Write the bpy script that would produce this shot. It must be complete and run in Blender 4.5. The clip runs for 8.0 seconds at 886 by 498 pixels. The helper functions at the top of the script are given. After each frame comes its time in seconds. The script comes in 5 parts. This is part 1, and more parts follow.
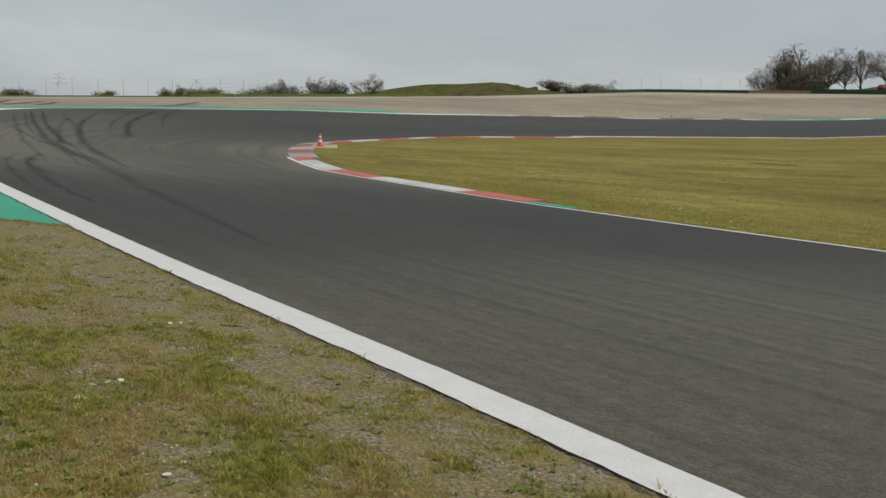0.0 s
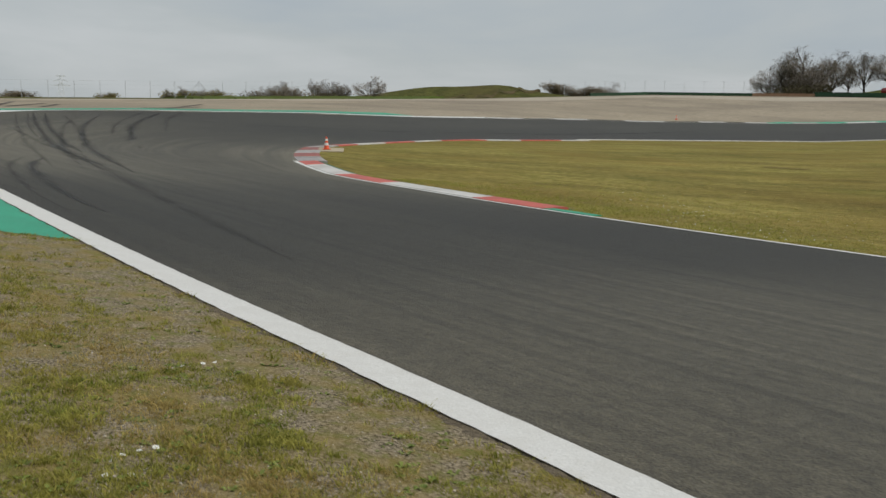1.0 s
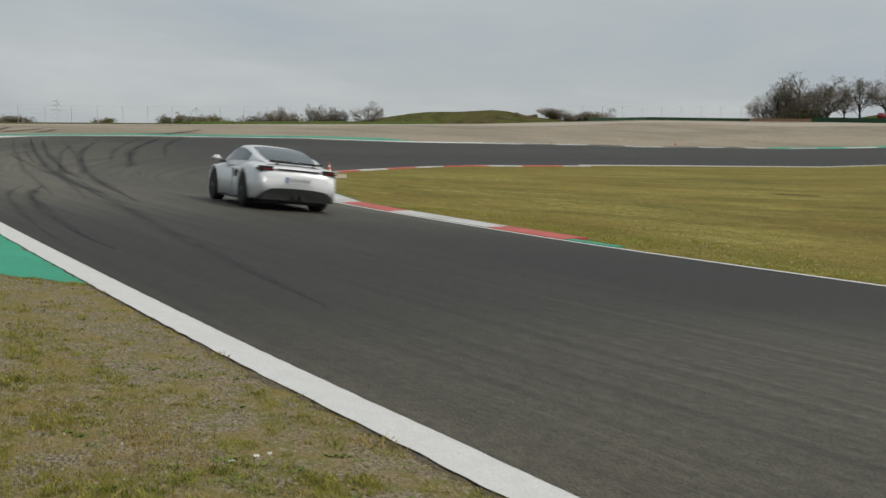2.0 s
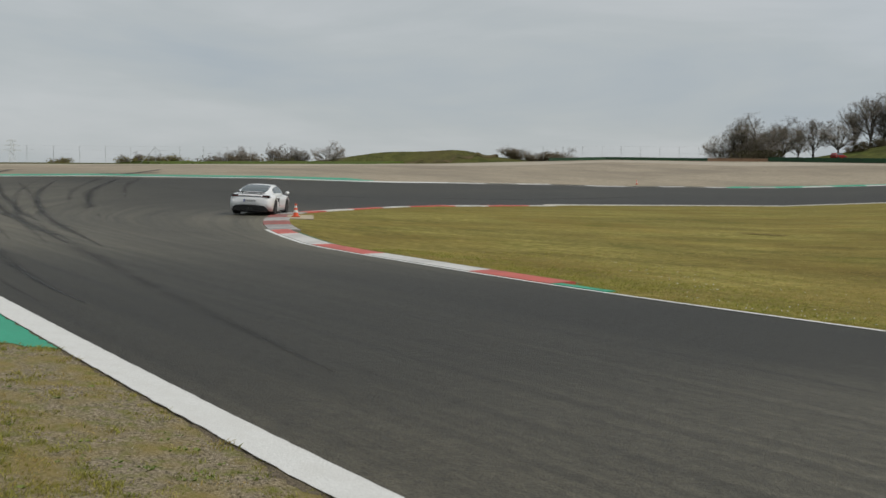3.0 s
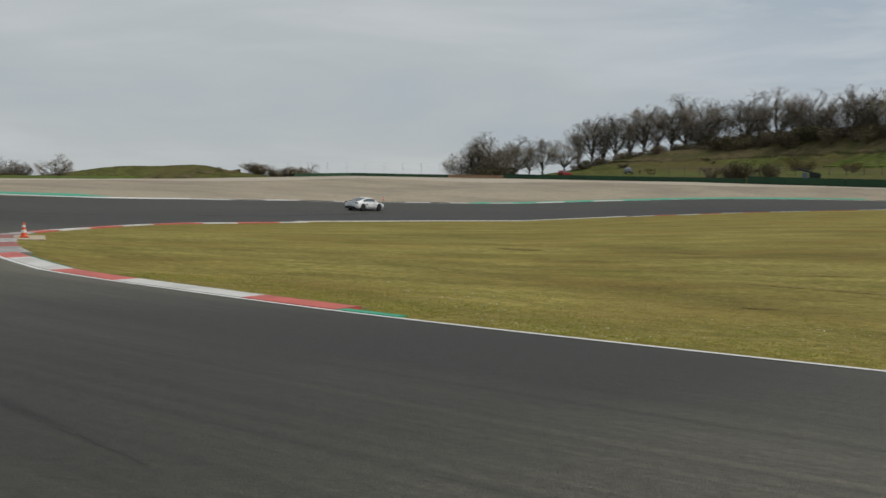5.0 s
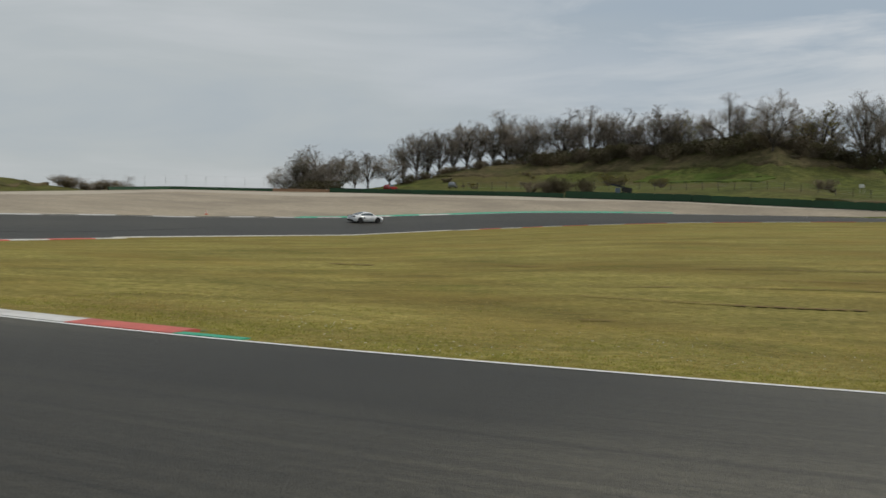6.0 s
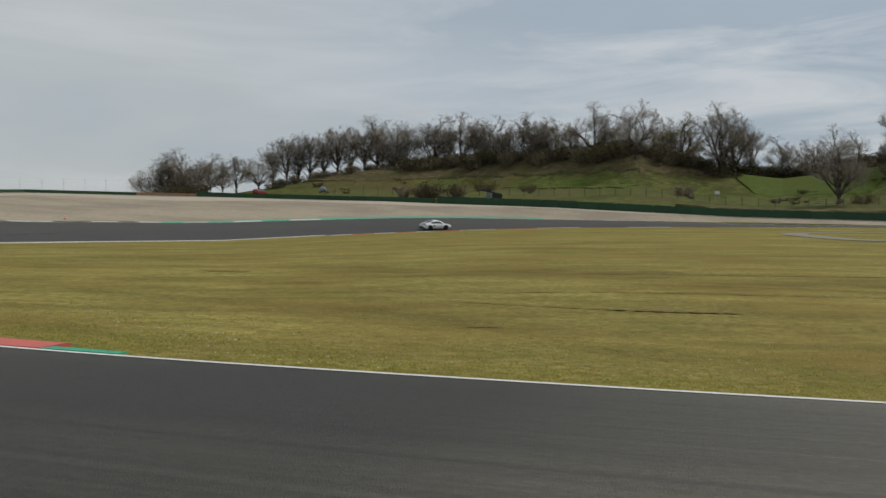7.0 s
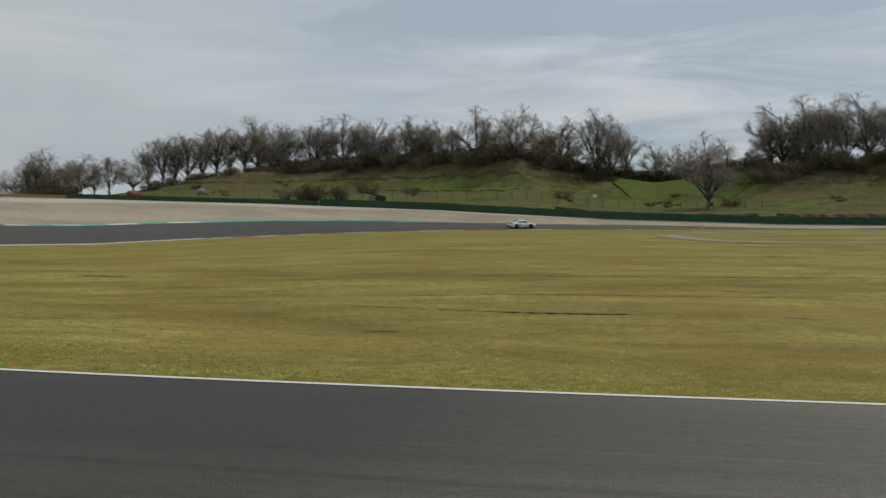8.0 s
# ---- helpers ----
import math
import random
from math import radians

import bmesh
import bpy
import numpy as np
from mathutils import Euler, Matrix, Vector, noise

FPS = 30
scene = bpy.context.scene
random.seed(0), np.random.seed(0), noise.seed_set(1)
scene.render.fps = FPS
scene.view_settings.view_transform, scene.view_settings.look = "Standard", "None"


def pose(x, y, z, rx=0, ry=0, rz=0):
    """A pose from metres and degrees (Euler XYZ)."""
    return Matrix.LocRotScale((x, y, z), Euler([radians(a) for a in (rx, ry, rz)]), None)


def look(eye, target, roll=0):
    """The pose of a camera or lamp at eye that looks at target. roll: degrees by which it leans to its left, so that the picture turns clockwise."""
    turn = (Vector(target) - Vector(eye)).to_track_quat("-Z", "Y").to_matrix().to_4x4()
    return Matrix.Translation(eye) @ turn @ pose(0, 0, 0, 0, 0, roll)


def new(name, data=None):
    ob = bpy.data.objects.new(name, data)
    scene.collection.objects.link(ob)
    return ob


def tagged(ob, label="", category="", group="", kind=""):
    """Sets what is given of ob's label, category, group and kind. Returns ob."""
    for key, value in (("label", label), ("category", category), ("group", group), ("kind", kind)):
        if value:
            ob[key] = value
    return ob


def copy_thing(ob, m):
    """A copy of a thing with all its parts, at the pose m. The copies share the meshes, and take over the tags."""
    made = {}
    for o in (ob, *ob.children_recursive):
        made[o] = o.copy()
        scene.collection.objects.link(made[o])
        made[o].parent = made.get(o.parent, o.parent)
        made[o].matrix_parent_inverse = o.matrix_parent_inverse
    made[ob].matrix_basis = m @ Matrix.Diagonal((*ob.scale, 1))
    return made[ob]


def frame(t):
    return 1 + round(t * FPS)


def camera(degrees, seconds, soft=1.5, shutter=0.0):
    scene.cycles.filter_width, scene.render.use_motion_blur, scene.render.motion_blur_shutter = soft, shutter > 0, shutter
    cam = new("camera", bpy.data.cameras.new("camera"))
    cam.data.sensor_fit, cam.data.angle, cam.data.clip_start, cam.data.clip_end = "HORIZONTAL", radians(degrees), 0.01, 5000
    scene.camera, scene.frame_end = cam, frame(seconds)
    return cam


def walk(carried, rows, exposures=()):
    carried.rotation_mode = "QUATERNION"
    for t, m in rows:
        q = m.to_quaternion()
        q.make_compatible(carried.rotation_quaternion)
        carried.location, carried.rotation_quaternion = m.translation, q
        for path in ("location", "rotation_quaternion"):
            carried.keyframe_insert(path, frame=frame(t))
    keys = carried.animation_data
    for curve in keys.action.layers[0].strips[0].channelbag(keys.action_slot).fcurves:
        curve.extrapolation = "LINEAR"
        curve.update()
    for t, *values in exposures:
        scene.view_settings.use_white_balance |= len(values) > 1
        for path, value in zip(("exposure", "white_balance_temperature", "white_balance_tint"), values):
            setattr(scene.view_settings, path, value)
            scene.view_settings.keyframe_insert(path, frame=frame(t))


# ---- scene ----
cam = camera(49.9, 8.0, soft=1.5, shutter=0.3)
PATH = [
    (0, (1.212, -2.328, 0.96), (1.13, -0.346, 0.701), 0.5),
    (0.5, (1.069, -2.065, 0.981), (0.986, -0.083, 0.721), 0.6),
    (1, (0.899, -1.763, 0.989), (0.815, 0.219, 0.735), 0.6),
    (2.5, (0.317, -0.777, 1.061), (0.261, 1.216, 0.9), 0.5),
    (3, (0.116, -0.405, 1.065), (0.123, 1.592, 0.945), 0.5),
    (3.5, (-0.056, -0.02, 1.071), (0.035, 1.975, 0.962), 0.4),
    (4, (-0.185, 0.344, 1.075), (0.035, 2.329, 0.972), 0.4),
    (5.5, (-0.46, 1.227, 1.114), (0.251, 3.095, 1.045), 0.2),
    (6, (-0.541, 1.51, 1.124), (0.339, 3.305, 1.071), 0.1),
    (6.5, (-0.594, 1.753, 1.135), (0.416, 3.478, 1.089), 0.1),
    (7, (-0.624, 2.046, 1.137), (0.491, 3.705, 1.095), 0.1),
    (7.5, (-0.625, 2.314, 1.123), (0.587, 3.904, 1.086), 0.0),
    (8, (-0.603, 2.587, 1.116), (0.709, 4.096, 1.08), -0.0),
]
walk(cam, [(t, look(eye, target, roll)) for t, eye, target, roll in PATH])

# ---- sky, sun ----
world = bpy.data.worlds.new("sky")
scene.world = world
world.use_nodes = True
wn, wl = world.node_tree.nodes, world.node_tree.links
wn.clear()
SUN_AZ, SUN_EL = 100.0, 47.0      # degrees clockwise from +y, and above the ground
sky = wn.new("ShaderNodeTexSky")
sky.sky_type = "NISHITA"
sky.sun_disc = False
sky.sun_elevation = radians(SUN_EL)
sky.sun_rotation = radians(SUN_AZ)
sky.air_density, sky.dust_density = 1.0, 3.0
dim = wn.new("ShaderNodeVectorMath")
dim.operation = "SCALE"
dim.inputs["Scale"].default_value = 0.075
wl.new(sky.outputs[0], dim.inputs[0])
tc = wn.new("ShaderNodeTexCoord")
mp = wn.new("ShaderNodeMapping")
mp.inputs["Rotation"].default_value = (0, radians(9), radians(25))
mp.inputs["Scale"].default_value = (1.0, 1.6, 5.5)
wl.new(tc.outputs["Generated"], mp.inputs[0])
cloud = wn.new("ShaderNodeTexNoise")
cloud.inputs["Scale"].default_value, cloud.inputs["Detail"].default_value = 2.1, 7
cloud.inputs["Roughness"].default_value, cloud.inputs["Distortion"].default_value = 0.52, 0.35
wl.new(mp.outputs[0], cloud.inputs["Vector"])
ramp = wn.new("ShaderNodeValToRGB")
ramp.color_ramp.elements[0].position, ramp.color_ramp.elements[0].color = 0.30, (0.415, 0.470, 0.515, 1)
ramp.color_ramp.elements[1].position, ramp.color_ramp.elements[1].color = 0.70, (0.590, 0.615, 0.630, 1)
mid = ramp.color_ramp.elements.new(0.5)
mid.color = (0.490, 0.527, 0.540, 1)
wl.new(cloud.outputs["Fac"], ramp.inputs[0])
veil = wn.new("ShaderNodeMix")
veil.data_type = "RGBA"
veil.inputs["Factor"].default_value = 0.86
wl.new(dim.outputs[0], veil.inputs["A"])
# towards the east the veil opens to blue, with white wisps across it
east = wn.new("ShaderNodeVectorMath")
east.operation = "DOT_PRODUCT"
east.inputs[1].default_value = (math.sin(radians(62)), math.cos(radians(62)), 0.35)
wl.new(tc.outputs["Generated"], east.inputs[0])
opening = wn.new("ShaderNodeMapRange")
opening.interpolation_type = "SMOOTHSTEP"
opening.inputs["From Min"].default_value, opening.inputs["From Max"].default_value = 0.72, 1.08
opening.inputs["To Max"].default_value = 0.85
wl.new(east.outputs["Value"], opening.inputs["Value"])
blue = wn.new("ShaderNodeMix")
blue.data_type = "RGBA"
wl.new(opening.outputs[0], blue.inputs["Factor"])
wl.new(ramp.outputs[0], blue.inputs["A"])
blue.inputs["B"].default_value = (0.335, 0.415, 0.500, 1)
wm = wn.new("ShaderNodeMapping")
wm.inputs["Rotation"].default_value = (radians(4), radians(-9), radians(-30))
wm.inputs["Scale"].default_value = (2.2, 2.2, 11.0)
wl.new(tc.outputs["Generated"], wm.inputs[0])
wisp = wn.new("ShaderNodeTexNoise")
wisp.inputs["Scale"].default_value, wisp.inputs["Detail"].default_value = 1.7, 8
wisp.inputs["Roughness"].default_value, wisp.inputs["Distortion"].default_value = 0.58, 0.6
wl.new(wm.outputs[0], wisp.inputs["Vector"])
wr = wn.new("ShaderNodeValToRGB")
wr.color_ramp.elements[0].position, wr.color_ramp.elements[1].position = 0.44, 0.64
wr.color_ramp.elements[1].color = (0.85, 0.85, 0.85, 1)
wl.new(wisp.outputs["Fac"], wr.inputs[0])
wf = wn.new("ShaderNodeMath")
wf.operation = "MULTIPLY"
wl.new(wr.outputs[0], wf.inputs[0])
wl.new(opening.outputs[0], wf.inputs[1])
white = wn.new("ShaderNodeMix")
white.data_type = "RGBA"
wl.new(wf.outputs[0], white.inputs["Factor"])
wl.new(blue.outputs["Result"], white.inputs["A"])
white.inputs["B"].default_value = (0.665, 0.685, 0.695, 1)
wl.new(white.outputs["Result"], veil.inputs["B"])
bg = wn.new("ShaderNodeBackground")
wl.new(veil.outputs["Result"], bg.inputs[0])
wl.new(bg.outputs[0], wn.new("ShaderNodeOutputWorld").inputs[0])

sun = new("sun", bpy.data.lights.new("sun", "SUN"))
sun.data.energy, sun.data.angle, sun.data.color = 2.3, radians(2.5), (1.0, 0.95, 0.87)
_a, _e = radians(SUN_AZ), radians(SUN_EL)
sun.matrix_world = look((0, 0, 0), (-math.sin(_a) * math.cos(_e), -math.cos(_a) * math.cos(_e), -math.sin(_e)))


# ---- materials ----
def mat(name, dark, light, scale=5.0, rough=0.85, bump=0.3, big=0.0, stain=None, metal=0.0, detail=6, bump_scale=None, spread=0.22, stretch=None, rand=0.0, dist=0.02, straw=None, spec=None):
    """Two-scale procedural surface: fine grain from dark to light, larger stains, relief."""
    m = bpy.data.materials.new(name)
    m.use_nodes = True
    n, l = m.node_tree.nodes, m.node_tree.links
    p = n["Principled BSDF"]
    p.inputs["Roughness"].default_value, p.inputs["Metallic"].default_value = rough, metal
    p.inputs["Specular IOR Level"].default_value = (0.08 if rough > 0.86 else 0.5) if spec is None else spec
    t = n.new("ShaderNodeTexCoord")
    vec = t.outputs["Object"]
    if stretch:
        mm = n.new("ShaderNodeMapping")
        mm.inputs["Scale"].default_value = stretch
        l.new(vec, mm.inputs[0])
        vec = mm.outputs[0]
    a = n.new("ShaderNodeTexNoise")
    a.inputs["Scale"].default_value, a.inputs["Detail"].default_value, a.inputs["Roughness"].default_value = scale, detail, 0.65
    l.new(vec, a.inputs["Vector"])
    r = n.new("ShaderNodeValToRGB")
    r.color_ramp.elements[0].position, r.color_ramp.elements[0].color = 0.5 - spread, (*dark, 1)
    r.color_ramp.elements[1].position, r.color_ramp.elements[1].color = 0.5 + spread, (*light, 1)
    l.new(a.outputs["Fac"], r.inputs[0])
    col = r.outputs[0]
    if big:
        b = n.new("ShaderNodeTexNoise")
        b.inputs["Scale"].default_value, b.inputs["Detail"].default_value = big, 5
        l.new(vec, b.inputs["Vector"])
        br = n.new("ShaderNodeValToRGB")
        br.color_ramp.elements[0].position, br.color_ramp.elements[1].position = 0.42, 0.66
        br.color_ramp.elements[1].color = (0.75, 0.75, 0.75, 1)
        l.new(b.outputs["Fac"], br.inputs[0])
        mx = n.new("ShaderNodeMix")
        mx.data_type = "RGBA"
        l.new(br.outputs[0], mx.inputs["Factor"])
        l.new(col, mx.inputs["A"])
        mx.inputs["B"].default_value = (*(stain or dark), 1)
        col = mx.outputs["Result"]
    if straw:
        c = n.new("ShaderNodeTexNoise")
        c.inputs["Scale"].default_value, c.inputs["Detail"].default_value, c.inputs["Roughness"].default_value = straw[0], 8, 0.7
        sh = n.new("ShaderNodeMapping")
        sh.inputs["Location"].default_value = (37, 11, 5)
        l.new(vec, sh.inputs[0])
        l.new(sh.outputs[0], c.inputs["Vector"])
        cr = n.new("ShaderNodeValToRGB")
        cr.color_ramp.elements[0].position, cr.color_ramp.elements[1].position = straw[1], straw[2]
        cr.color_ramp.elements[1].color = (0.72, 0.72, 0.72, 1)
        l.new(c.outputs["Fac"], cr.inputs[0])
        cx = n.new("ShaderNodeMix")
        cx.data_type = "RGBA"
        l.new(cr.outputs[0], cx.inputs["Factor"])
        l.new(col, cx.inputs["A"])
        cx.inputs["B"].default_value = (*straw[3], 1)
        col = cx.outputs["Result"]
    if rand:
        oi = n.new("ShaderNodeObjectInfo")
        mr = n.new("ShaderNodeMapRange")
        mr.inputs["To Min"].default_value, mr.inputs["To Max"].default_value = 1 - rand, 1 + rand
        l.new(oi.outputs["Random"], mr.inputs["Value"])
        sc = n.new("ShaderNodeVectorMath")
        sc.operation = "SCALE"
        l.new(col, sc.inputs[0])
        l.new(mr.outputs[0], sc.inputs["Scale"])
        col = sc.outputs[0]
    l.new(col, p.inputs["Base Color"])
    if bump:
        bn = n.new("ShaderNodeBump")
        bn.inputs["Strength"].default_value, bn.inputs["Distance"].default_value = bump, dist
        src = a
        if bump_scale:
            src = n.new("ShaderNodeTexNoise")
            src.inputs["Scale"].default_value, src.inputs["Detail"].default_value = bump_scale, 4
            l.new(vec, src.inputs["Vector"])
        l.new(src.outputs["Fac"], bn.inputs["Height"])
        l.new(bn.outputs[0], p.inputs["Normal"])
    return m




def asphalt():
    """Worn asphalt: grain, streaks along the way of travel, rubber laid down on the racing line, sheen painted on the
    entry.
    """
    m = mat("asphalt", (0.021, 0.0190, 0.0136), (0.072, 0.0660, 0.0482), 70, 0.62, 1.0, bump_scale=75, dist=0.010, spec=0.34, spread=0.18)
    n, l = m.node_tree.nodes, m.node_tree.links
    p = n["Principled BSDF"]
    col = p.inputs["Base Color"].links[0].from_socket
    uv = n.new("ShaderNodeUVMap")
    mp = n.new("ShaderNodeMapping")
    mp.inputs["Scale"].default_value = (58, 0.30, 1)
    l.new(uv.outputs[0], mp.inputs[0])
    st = n.new("ShaderNodeTexNoise")
    st.inputs["Scale"].default_value, st.inputs["Detail"].default_value, st.inputs["Roughness"].default_value = 1.0, 5, 0.7
    l.new(mp.outputs[0], st.inputs["Vector"])
    sx = n.new("ShaderNodeSeparateXYZ")
    l.new(uv.outputs[0], sx.inputs[0])
    band = n.new("ShaderNodeValToRGB")           # across the track: dusty edges, dark racing line
    e = band.color_ramp.elements
    e[0].position, e[0].color = 0.0, (0.44, 0.43, 0.415, 1)
    e[1].position, e[1].color = 1.0, (0.48, 0.48, 0.47, 1)
    for pos, v in ((0.14, 0.38), (0.36, 0.43), (0.58, 0.30), (0.80, 0.29), (0.93, 0.36)):
        x = e.new(pos)
        x.color = (v, v, v, 1)
    l.new(sx.outputs[0], band.inputs[0])
    sr = n.new("ShaderNodeMapRange")
    sr.inputs["From Min"].default_value, sr.inputs["From Max"].default_value = 0.3, 0.7
    sr.inputs["To Min"].default_value, sr.inputs["To Max"].default_value = 0.46, 1.54
    l.new(st.outputs["Fac"], sr.inputs["Value"])
    big = n.new("ShaderNodeTexNoise")
    big.inputs["Scale"].default_value, big.inputs["Detail"].default_value = 0.16, 4
    l.new(n["Texture Coordinate"].outputs["Object"], big.inputs["Vector"])
    bs = n.new("ShaderNodeMapRange")
    bs.inputs["From Min"].default_value, bs.inputs["From Max"].default_value = 0.3, 0.7
    bs.inputs["To Min"].default_value, bs.inputs["To Max"].default_value = 0.84, 1.16
    l.new(big.outputs["Fac"], bs.inputs["Value"])
    lay_sheen = n.new("ShaderNodeValToRGB")            # along the track: less rubber and painted sun sheen on the way in
    lay_sheen.color_ramp.elements[0].position, lay_sheen.color_ramp.elements[0].color = 0.05, (3.4, 3.36, 3.28, 1)
    lay_sheen.color_ramp.elements[1].position, lay_sheen.color_ramp.elements[1].color = 1.0, (1.7, 1.7, 1.68, 1)
    for pos, v in ((0.27, 4.0), (0.330, 4.2), (0.347, 4.0), (0.360, 3.2), (0.376, 1.65), (0.405, 1.25), (0.45, 1.9), (0.50, 3.7), (0.58, 5.1), (0.78, 5.5), (0.92, 3.4)):
        lay_sheen.color_ramp.elements.new(pos).color = (v, v, v, 1)
    pit = n.new("ShaderNodeTexNoise")            # torn-out stones and coarse patches
    pit.inputs["Scale"].default_value, pit.inputs["Detail"].default_value, pit.inputs["Roughness"].default_value = 11, 7, 0.72
    l.new(n["Texture Coordinate"].outputs["Object"], pit.inputs["Vector"])
    pr = n.new("ShaderNodeMapRange")
    pr.inputs["From Min"].default_value, pr.inputs["From Max"].default_value = 0.32, 0.60
    pr.inputs["To Min"].default_value, pr.inputs["To Max"].default_value = 0.62, 1.12
    l.new(pit.outputs["Fac"], pr.inputs["Value"])
    far = n.new("ShaderNodeMath")
    far.operation = "MULTIPLY"
    far.inputs[1].default_value = 0.1
    l.new(sx.outputs[1], far.inputs[0])
    l.new(far.outputs[0], lay_sheen.inputs[0])
    mul0 = n.new("ShaderNodeMath")
    mul0.operation = "MULTIPLY"
    l.new(sr.outputs[0], mul0.inputs[0])
    l.new(bs.outputs[0], mul0.inputs[1])
    mul = n.new("ShaderNodeMath")
    mul.operation = "MULTIPLY"
    mul1 = n.new("ShaderNodeMath")
    mul1.operation = "MULTIPLY"
    l.new(mul0.outputs[0], mul1.inputs[0])
    l.new(pr.outputs[0], mul1.inputs[1])
    l.new(mul1.outputs[0], mul.inputs[0])
    l.new(lay_sheen.outputs[0], mul.inputs[1])
    sc = n.new("ShaderNodeVectorMath")
    sc.operation = "SCALE"
    l.new(col, sc.inputs[0])
    l.new(mul.outputs[0], sc.inputs["Scale"])
    mm = n.new("ShaderNodeVectorMath")
    mm.operation = "MULTIPLY"
    l.new(sc.outputs[0], mm.inputs[0])
    l.new(band.outputs[0], mm.inputs[1])
    l.new(mm.outputs[0], p.inputs["Base Color"])
    return m


M_ASPHALT = asphalt()
M_LINE = mat("white_road_paint", (0.52, 0.52, 0.50), (0.66, 0.66, 0.64), 60, 0.6, 0.6, 9, (0.55, 0.545, 0.52), bump_scale=90, dist=0.006)
M_KWHITE = mat("white_kerb_paint", (0.46, 0.45, 0.43), (0.62, 0.61, 0.59), 9, 0.6, 0.3, 1.5, (0.38, 0.37, 0.35), dist=0.01)
M_KRED = mat("red_kerb_paint", (0.42, 0.075, 0.055), (0.56, 0.115, 0.085), 9, 0.6, 0.3, 1.5, (0.33, 0.07, 0.055), dist=0.01)
M_GREEN = mat("green_road_paint", (0.015, 0.24, 0.142), (0.028, 0.36, 0.215), 30, 0.65, 0.5, 2.5, (0.022, 0.25, 0.15), bump_scale=80, dist=0.006, straw=(5.0, 0.62, 0.70, (0.10, 0.14, 0.105)))
M_INFIELD = mat("dry_grass", (0.105, 0.098, 0.020), (0.300, 0.250, 0.080), 4.5, 0.95, 0.8, 0.13, (0.172, 0.126, 0.034), bump_scale=20, detail=12, dist=0.05, spread=0.20, straw=(0.30, 0.53, 0.68, (0.122, 0.120, 0.026)))


def swaths(m):
    """Mowing swaths and old wheel marks that run with the edges of the infield."""
    n, l = m.node_tree.nodes, m.node_tree.links
    p = n["Principled BSDF"]
    col = p.inputs["Base Color"].links[0].from_socket
    uv = n.new("ShaderNodeUVMap")
    for size, lo, hi, shift in (((24, 1.1, 1), 0.80, 1.20, 0), ((85, 4.5, 1), 0.84, 1.18, 7)):
        mp = n.new("ShaderNodeMapping")
        mp.inputs["Scale"].default_value, mp.inputs["Location"].default_value = size, (shift, shift, 0)
        l.new(uv.outputs[0], mp.inputs[0])
        nz = n.new("ShaderNodeTexNoise")
        nz.inputs["Scale"].default_value, nz.inputs["Detail"].default_value, nz.inputs["Roughness"].default_value = 1.0, 6, 0.6
        nz.inputs["Distortion"].default_value = 0.8
        l.new(mp.outputs[0], nz.inputs["Vector"])
        mr = n.new("ShaderNodeMapRange")
        mr.inputs["From Min"].default_value, mr.inputs["From Max"].default_value = 0.34, 0.66
        mr.inputs["To Min"].default_value, mr.inputs["To Max"].default_value = lo, hi
        l.new(nz.outputs["Fac"], mr.inputs["Value"])
        sc = n.new("ShaderNodeVectorMath")
        sc.operation = "SCALE"
        l.new(col, sc.inputs[0])
        l.new(mr.outputs[0], sc.inputs["Scale"])
        col = sc.outputs[0]
    l.new(col, p.inputs["Base Color"])


swaths(M_INFIELD)
M_VERGE = mat("stony_verge", (0.055, 0.044, 0.027), (0.390, 0.328, 0.232), 75, 0.95, 0.9, 5.0, (0.235, 0.182, 0.058), detail=5, dist=0.015, spread=0.13, straw=(11.0, 0.50, 0.62, (0.150, 0.155, 0.034)))
M_GRAVEL = mat("gravel", (0.250, 0.212, 0.156), (0.385, 0.335, 0.260), 1.6, 0.95, 0.7, 0.09, (0.215, 0.186, 0.146), detail=10, bump_scale=20, dist=0.05, straw=(0.5, 0.56, 0.72, (0.17, 0.145, 0.115)))
M_FARGRASS = mat("meadow", (0.044, 0.056, 0.013), (0.110, 0.122, 0.030), 0.5, 0.95, 0.8, 0.05, (0.092, 0.070, 0.032), detail=10, bump_scale=1.2, dist=0.5, spread=0.13, straw=(0.09, 0.52, 0.64, (0.045, 0.050, 0.014)))

# ---- the lie of the land ----
K = 1.12                          # plan units in metres
NEAR = (0.0908, -0.1062, -0.0374, 0.0245, 0.0542, 0.0106)
BEAR = (-35, -20, -10, 0, 10, 20, 30, 40, 50, 60, 78)
# by bearing: distance and height of the inner edge of the far track, its outer edge, and the barrier's foot
B_D, B_Z = (30, 34, 36.5, 50.3, 67.9, 90.2, 115.3, 128.2, 133.9, 136, 138), (0.40, -0.05, -0.08, 0.06, -0.14, -0.24, 0.48, 1.32, 1.53, 1.55, 1.5)
C_D, C_Z = (49, 55.3, 63.6, 78.8, 97.3, 110.5, 128.6, 139.1, 144.9, 147, 149), (1.2, 1.46, 1.48, 1.4, 1.29, 1.34, 2.35, 2.47, 2.21, 1.9, 1.7)
D_D, D_Z = (127, 129.2, 132.1, 138.5, 158.9, 164.2, 157.6, 150.7, 150.1, 151, 154), (3.2, 3.75, 4.19, 4.62, 5.95, 5.89, 5.38, 4.5, 3.24, 2.55, 2.1)
